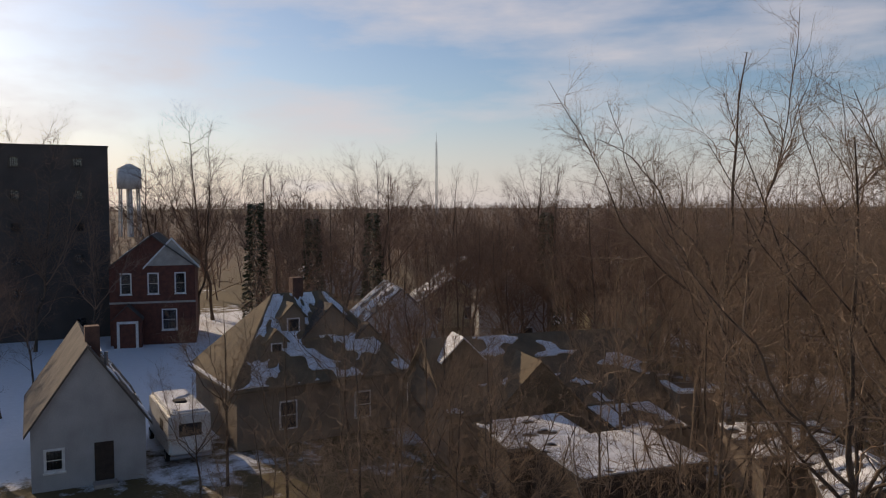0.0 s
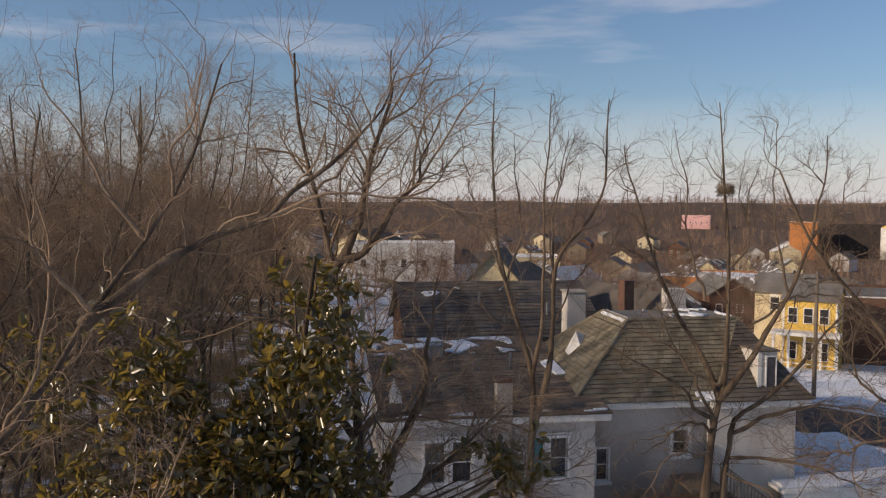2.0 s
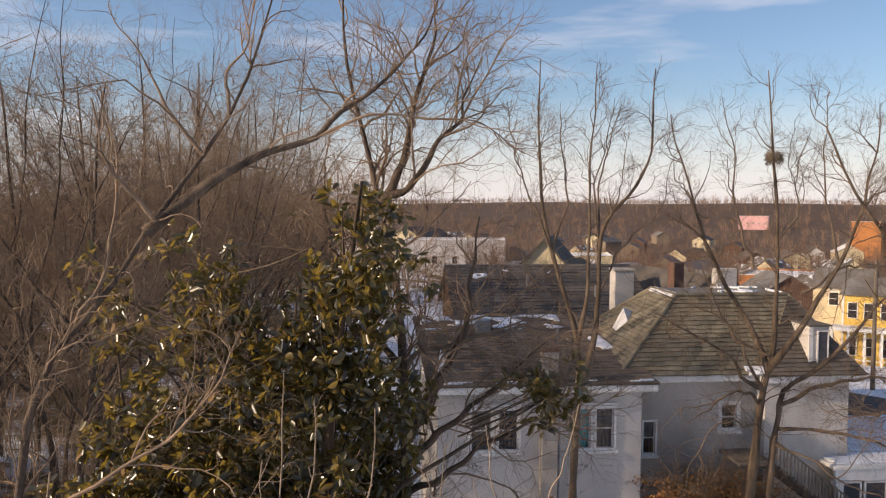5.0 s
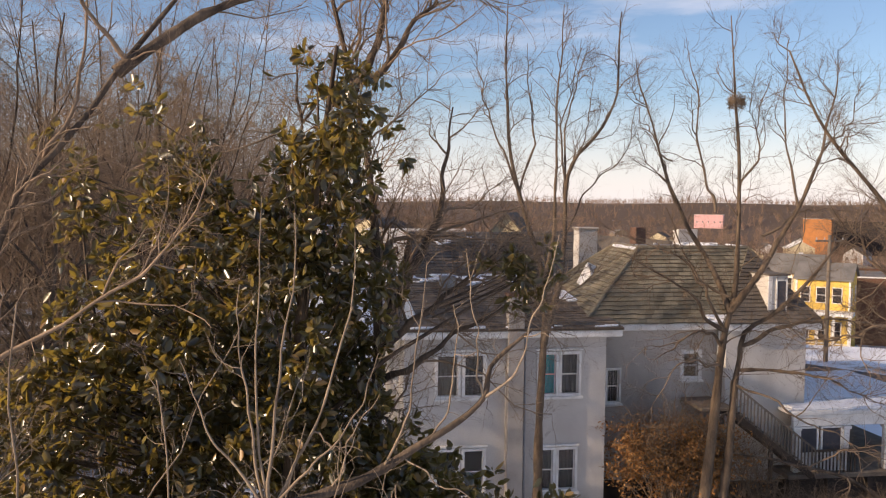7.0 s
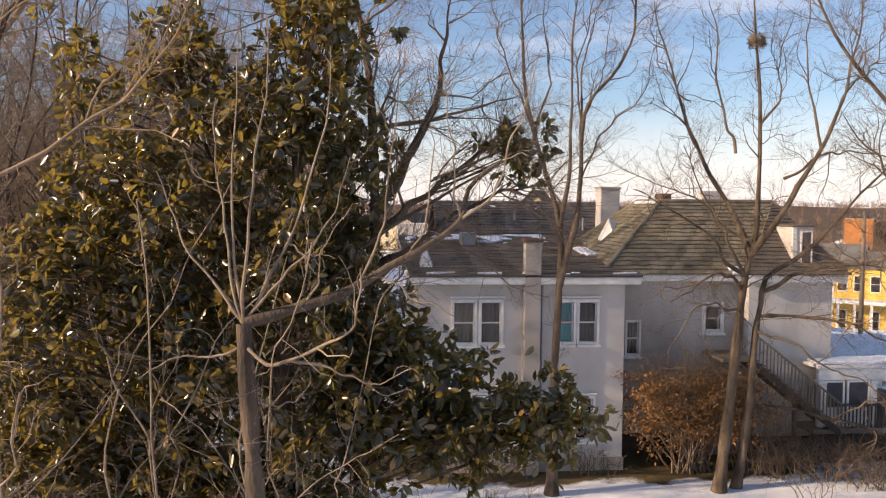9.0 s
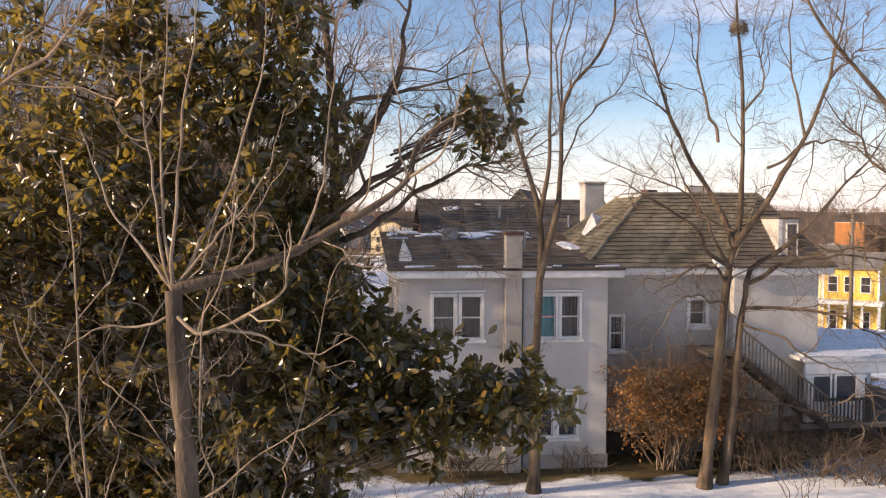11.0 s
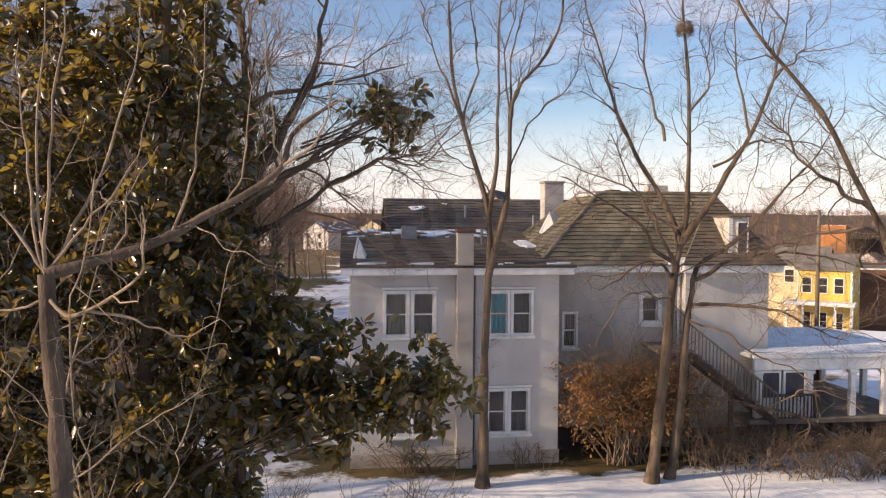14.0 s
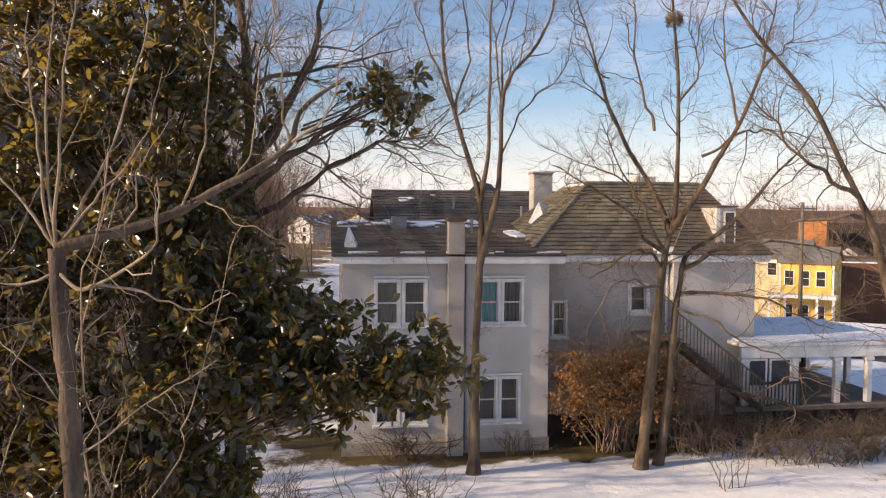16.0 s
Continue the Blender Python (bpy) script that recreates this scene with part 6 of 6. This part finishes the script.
# ---------------------------------------------------------------- magnolia
def magnolia():
    rng = np.random.default_rng(31)
    at = Vector((-2.7, -14.4, 0))
    tree = thing("magnolia_tree", pose(*at), "large evergreen magnolia with glossy dark and rusty leaves", "tree")
    P = smooth_line([(0, 0, -0.1), (0.1, 0, 4.5), (0.3, 0, 9), (0.8, -1.0, 13.0)], 14, 0.03, rng)
    R = np.linspace(0.26, 0.025, 14)
    v, q = tubes(P[None], R[None], 9)
    part_mesh("trunk", mesh_from("trunk", v, q), M_BARK_DARK, tree, smooth=True)
    # lobes of the crown: centre, radii, number of clumps
    lobes = [((-1.0, 0.1, 2.8), (2.8, 2.2, 2.7), 190), ((-0.05, 0.0, 6.4), (2.3, 1.9, 2.2), 180), ((0.25, -0.1, 9.1), (1.3, 1.3, 1.7), 74), ((0.4, -0.2, 10.9), (0.75, 0.85, 0.95), 20),
             ((0.75, -1.2, 12.3), (0.4, 0.4, 0.85), 8), ((1.0, -0.9, 11.7), (0.45, 0.4, 0.35), 5), ((-2.7, -0.2, 7.0), (1.6, 1.6, 1.9), 105), ((-1.9, -0.3, 8.9), (1.2, 1.1, 1.2), 42), ((-1.7, 0.0, 11.4), (0.3, 0.35, 1.0), 12), ((-3.1, 0.6, 11.2), (0.35, 0.35, 0.6), 6),
             ((-0.9, -0.2, 10.4), (0.6, 0.6, 0.9), 16), ((1.8, -0.5, 6.3), (1.2, 1.0, 1.0), 48), ((3.1, -0.7, 6.0), (1.05, 0.75, 0.6), 30), ((4.1, -0.8, 5.9), (0.5, 0.45, 0.4), 10),
             ((3.6, -0.15, 9.85), (0.3, 0.3, 0.26), 5), ((-3.3, 0.0, 3.9), (1.8, 1.6, 2.6), 80)]
    cl = []
    for c, r, n in lobes:
        n = int(n * 1.1)
        d = rng.normal(size=(n, 3))
        d /= np.linalg.norm(d, axis=1, keepdims=True)
        f = 0.45 + 0.6 * rng.random(n) ** 0.6
        p = np.array(c) + d * np.array(r) * f[:, None]
        cl.append(np.c_[p, d])
    cl = np.concatenate(cl)
    cl = cl[cl[:, 2] > 0.3]
    k = len(cl)
    t = np.clip((cl[:, 2] - 1.2) / 13.0, 0.03, 0.96)
    f = t * 13
    i = np.minimum(f.astype(int), 12)
    base = P[i] + (P[i + 1] - P[i]) * (f - i)[:, None]
    S = np.stack([base + (cl[:, :3] - base) * u + np.array([0, 0, -0.5 * u * (1 - u)]) for u in np.linspace(0.62, 1, 5)], 1)
    v, q = tubes(S, np.linspace(0.018, 0.006, 5)[None].repeat(k, 0), 4)
    tagged(part_mesh("branchwork", mesh_from("branchwork", v, q), M_BARK_DARK, tree), "", "", "", "stuff")
    for k2, (b0, b1, b2) in enumerate((((0.2, 0, 7.4), (2.2, -0.1, 9.0), (3.6, -0.15, 9.75)), ((0.1, 0, 4.2), (2.0, -0.5, 5.2), (4.2, -0.8, 5.8)), ((0, 0, 4.0), (-1.6, 0, 5.6), (-3.0, -0.2, 7.0)), ((0.1, 0, 8.0), (-0.9, 0, 9.6), (-1.7, 0, 11.6)), ((-1.6, 0, 5.6), (-2.6, 0.4, 8.6), (-3.1, 0.6, 11.0)))):
        bp = smooth_line([b0, b1, b2], 10, 0.03, rng)
        v, q = tubes(bp[None], np.linspace(0.05, 0.015, 10)[None], 6)
        part_mesh("limb", mesh_from("limb", v, q), M_BARK_DARK, tree, smooth=True)
    # whorls: leaves round the end of each shoot, spreading and drooping
    shoots, per = 5, 13
    out = np.repeat(cl[:, 3:], shoots, 0)
    tip = np.repeat(cl[:, :3], shoots, 0) + rng.normal(size=(k * shoots, 3)) * np.array([0.24, 0.24, 0.22])
    out = out + rng.normal(size=out.shape) * 0.5
    out = np.repeat(out / np.linalg.norm(out, axis=1, keepdims=True), per, 0)
    ray = np.cross(out, rng.normal(size=out.shape))
    ray /= np.linalg.norm(ray, axis=1, keepdims=True)
    C = np.repeat(tip, per, 0) + ray * 0.03 + rng.normal(size=out.shape) * 0.03
    D = ray + out * (0.1 + 0.7 * rng.random((len(out), 1))) + np.array([0, 0, -0.12])
    v, q = leaf_shapes(rng, C, D, 0.165)
    tagged(part_mesh("foliage", mesh_from("foliage", v, q), M_LEAF, tree), "", "", "", "stuff")
    # the leaves that stand out on the near side, one by one
    side = cl[(cl[:, 1] < -0.6) & (cl[:, 2] > 2.0)]
    shapes = []
    for n in range(6):
        v, q = leaf_shapes(rng, np.zeros((1, 3)), np.array([[1.0, 0, 0]]), 0.2)
        me = mesh_from("leaf", v, q)
        me.materials.append(M_LEAF_ONE)
        shapes.append(me)
    for n in range(270):
        c = side[int(rng.integers(0, len(side)))]
        lf = new("leaf", shapes[n % 6])
        lf.parent = tree
        lf.location = Vector(c[:3] + c[3:] * 0.3 + rng.normal(size=3) * 0.16)
        lf.rotation_euler = rng.random(3) * 6.283


magnolia()


def shrub():
    rng = np.random.default_rng(41)
    at = (9.9, -0.3, 0)
    b = thing("shrub", pose(*at), "rounded brown shrub with dry leaves against the house", "shrub")
    n = 70
    d = rng.normal(size=(n, 3))
    d[:, 2] = np.abs(d[:, 2]) * 0.9 + 0.1
    d /= np.linalg.norm(d, axis=1, keepdims=True)
    tip = np.array([0, 0, 1.2]) + d * np.array([2.0, 1.2, 2.5]) * (0.75 + 0.3 * rng.random(n))[:, None]
    base = rng.normal(size=(n, 3)) * np.array([0.25, 0.2, 0])
    S = np.stack([base + (tip - base) * u + np.array([0, 0, 0.9 * u * (1 - u)]) + rng.normal(size=(n, 3)) * 0.05 * (u > 0) for u in np.linspace(0, 1, 6)], 1)
    SR = np.linspace(0.025, 0.006, 6)[None].repeat(n, 0)
    B1, r1 = sprout(rng, S, SR, 800, 1.0, 0.008, 0.8, 4, -0.35, 0.25, 0.3, 0.4)
    B2, r2 = sprout(rng, B1, r1, 3000, 0.4, 0.006, 0.8, 3, -0.3, 0.2, 0.2, 0.5)
    v, q = joined([tubes(S, SR, 4), tubes(B1, r1, 3), tubes(B2, r2, 3)])
    tagged(part_mesh("branchwork", mesh_from("branchwork", v, q), M_TWIG, b), "", "", "", "stuff")
    pick = rng.integers(0, len(B2), 15000)
    C = B2[pick, rng.integers(0, 3, 15000)] + rng.normal(size=(15000, 3)) * 0.05
    C = C[(C[:, 2] < 2.3 + 0.5 * rng.random(len(C))) & (C[:, 2] > 0.15)]
    v, q = leaf_shapes(rng, C, rng.normal(size=C.shape) + np.array([0, 0, -0.5]), 0.085)
    tagged(part_mesh("foliage", mesh_from("foliage", v, q), M_DRYLEAF, b), "", "", "", "stuff")
    b.scale = (1.4, 1.1, 1.3)


shrub()


def brush(name, at, size, seed, label, stems=40):
    """A leafless thicket of arching stems."""
    rng = np.random.default_rng(seed)
    b = thing(name, pose(*at), label, "brush")
    base = rng.normal(size=(stems, 3)) * np.array([size[0] * 0.4, size[1] * 0.4, 0])
    base[:, 2] = -0.03
    tip = base + rng.normal(size=(stems, 3)) * np.array([size[0] * 0.5, size[1] * 0.5, 0]) + np.array([0, 0, 1]) * (size[2] * (0.4 + 0.6 * rng.random(stems)))[:, None]
    S = np.stack([base + (tip - base) * u + np.array([0, 0, size[2] * 0.5 * u * (1 - u)]) + rng.normal(size=(stems, 3)) * 0.05 * (u > 0) for u in np.linspace(0, 1, 6)], 1)
    SR = np.linspace(0.018, 0.005, 6)[None].repeat(stems, 0)
    B1, r1 = sprout(rng, S, SR, stems * 6, size[2] * 0.55, 0.008, 0.8, 4, 0.0, 0.28, 0.2, 0.4)
    B2, r2 = sprout(rng, B1, r1, stems * 14, size[2] * 0.25, 0.006, 0.8, 3, 0.0, 0.25, 0.2, 0.5)
    v, q = joined([tubes(S, SR, 4), tubes(B1, r1, 3), tubes(B2, r2, 3)])
    tagged(part_mesh("branchwork", mesh_from("branchwork", v, q), M_TWIG_BROWN, b), "", "", "", "stuff")


brush("brush", (14.6, -1.6, 0), (2.2, 0.7, 1.6), 61, "tangle of bare brush beside the outside stair", 60)
brush("brush", (17.4, -2.4, 0), (2.0, 0.8, 1.5), 62, "tangle of bare brush before the porch", 50)
brush("brush", (16.0, -2.6, 0), (2.4, 0.6, 1.5), 71, "tall tangle of bare brush before the porch", 46)
brush("brush", (19.4, -1.9, 0), (2.2, 0.7, 1.6), 72, "tall tangle of bare brush before the porch", 40)
brush("brush", (12.2, -1.0, 0), (1.4, 0.5, 3.0), 73, "tall dead stems growing up under the stair", 40)
brush("brush", (12.6, -0.9, 0), (1.0, 0.4, 1.3), 63, "dead stems along the foot of the wall", 30)
brush("brush", (2.4, -0.7, 0), (1.6, 0.3, 1.2), 64, "dead stems along the foot of the wall", 34)
brush("brush", (6.4, -0.5, 0), (0.8, 0.25, 0.9), 65, "dead stems along the foot of the wall", 16)
brush("brush", (2.2, -5.4, 0), (1.6, 0.8, 1.5), 66, "bare brush standing in the snow", 26)
brush("brush", (-1.4, -5.8, 0), (1.8, 0.8, 1.6), 67, "bare brush standing in the snow", 26)
brush("brush", (11.6, -4.6, 0), (1.0, 0.5, 2.2), 68, "thin saplings standing in the snow", 7)


# nest, pole
def nest():
    rng = np.random.default_rng(51)
    o = thing("nest", pose(10.72, -2.5, 14.2), "ragged twig nest in a fork of the bare tree", "nest")
    n = 260
    a = rng.random(n) * 6.283
    p = np.stack([0.2 * np.cos(a), 0.2 * np.sin(a), rng.normal(size=n) * 0.09], 1)
    d = np.stack([-np.sin(a), np.cos(a), rng.normal(size=n) * 0.5], 1) + rng.normal(size=(n, 3)) * 0.4
    d /= np.linalg.norm(d, axis=1, keepdims=True)
    S = np.stack([p - d * 0.17, p + rng.normal(size=(n, 3)) * 0.02, p + d * 0.17], 1)
    v, q = tubes(S, np.full((n, 3), 0.006), 3)
    tagged(part_mesh("twigwork", mesh_from("twigwork", v, q), M_TWIG_PALE, o), "", "", "", "stuff")


def pole():
    p = thing("utility_pole", pose(33.0, 25.9, 0), "grey wooden utility pole with a crossarm", "pole")
    part("pole_shaft", cylinder(bmesh.new(), (0, 0, -0.1), (0, 0, 9.0), 0.16, 0.11, 12), M_WOOD_GREY, p, smooth=True)
    part("crossarm", boxes((-1.1, 1.1, -0.06, 0.06, 8.5, 8.62)), M_WOOD_GREY, p)
    for x in (-1.0, -0.4, 0.4, 1.0):
        part("insulator", cylinder(bmesh.new(), (x, 0, 8.62), (x, 0, 8.8), 0.05, 0.03, 8), M_METAL, p)


nest()
pole()


def water_tower():
    t = thing("water_tower", pose(-390, 57, 0), "far pale water tower on legs", "tower")
    part("tank", cylinder(bmesh.new(), (0, 0, 22), (0, 0, 31), 5.4, 5.4, 20), M_WHITE, t, smooth=True)
    part("dome", cylinder(bmesh.new(), (0, 0, 31), (0, 0, 33.5), 5.4, 1.0, 20), M_WHITE, t, smooth=True)
    for i in range(6):
        a = i * math.pi / 3
        part("leg", cylinder(bmesh.new(), (5 * math.cos(a), 5 * math.sin(a), 0), (4.4 * math.cos(a), 4.4 * math.sin(a), 22), 0.4, 0.4, 8), M_WHITE, t)
    part("riser", cylinder(bmesh.new(), (0, 0, 0), (0, 0, 22), 0.9, None, 10), M_WHITE, t)


def mast():
    m = thing("radio_mast", pose(-430, 250, 0), "thin latticed radio mast on the skyline", "mast")
    for x, y in ((-0.8, -0.5), (0.8, -0.5), (0, 0.9)):
        part("leg", cylinder(bmesh.new(), (x, y, 0), (x * 0.5, y * 0.5, 54), 0.16, 0.12, 6), M_METAL, m)
    for i in range(26):
        z = 2 + i * 2
        k = 1 - 0.5 * z / 54
        part("brace", cylinder(bmesh.new(), (-0.8 * k, -0.5 * k, z), (0.8 * k, -0.5 * k, z + 1.8), 0.09, None, 5), M_METAL, m)
    part("spire", cylinder(bmesh.new(), (0, 0, 54), (0, 0, 60), 0.1, 0.05, 6), M_METAL, m)


water_tower()
mast()


def camper():
    c = thing("camper", pose(-45.3, -13.2, 0, 0, 0, 86), "white camper with snow on its roof", "vehicle")
    part("body", bevel(boxes((-1.12, 1.12, 0, 6.2, 0.55, 2.85)), 0.14, 3), M_RV, c, smooth=False)
    part("cab", bevel(boxes((-1.0, 1.0, 6.2, 7.6, 0.5, 1.7)), 0.2, 3), M_RV, c)
    part("rear_window", bevel(boxes((-0.6, 0.6, -0.02, 0.03, 1.6, 2.3)), 0.02, 1), M_DARK, c)
    part("side_window", bevel(boxes((-1.135, -1.09, 1.6, 2.6, 1.6, 2.2)), 0.02, 1), M_DARK, c)
    part("bumper", bevel(boxes((-1.1, 1.1, -0.15, 0.0, 0.45, 0.65)), 0.04, 2), M_METAL, c)
    part("roof_hatch", bevel(boxes((-0.35, 0.35, 2.4, 3.1, 2.85, 3.0)), 0.03, 2), M_DARK, c)
    snow_patch(c, (-1.05, 0.15, 2.86), (1.05, 0.15, 2.86), (1.05, 6.0, 2.86), (-1.05, 6.0, 2.86), 3, 0.75, 8, 16, 0.05)
    for x in (-1.0, 1.0):
        for y in (1.3, 6.3):
            t = part("tyre", cylinder(bmesh.new(), (x - 0.11, y, 0.36), (x + 0.11, y, 0.36), 0.36, None, 18), M_RUBBER, c)
            part("rim", cylinder(bmesh.new(), (x - 0.12, y, 0.36), (x + 0.12, y, 0.36), 0.2, None, 14), M_METAL, t)


camper()
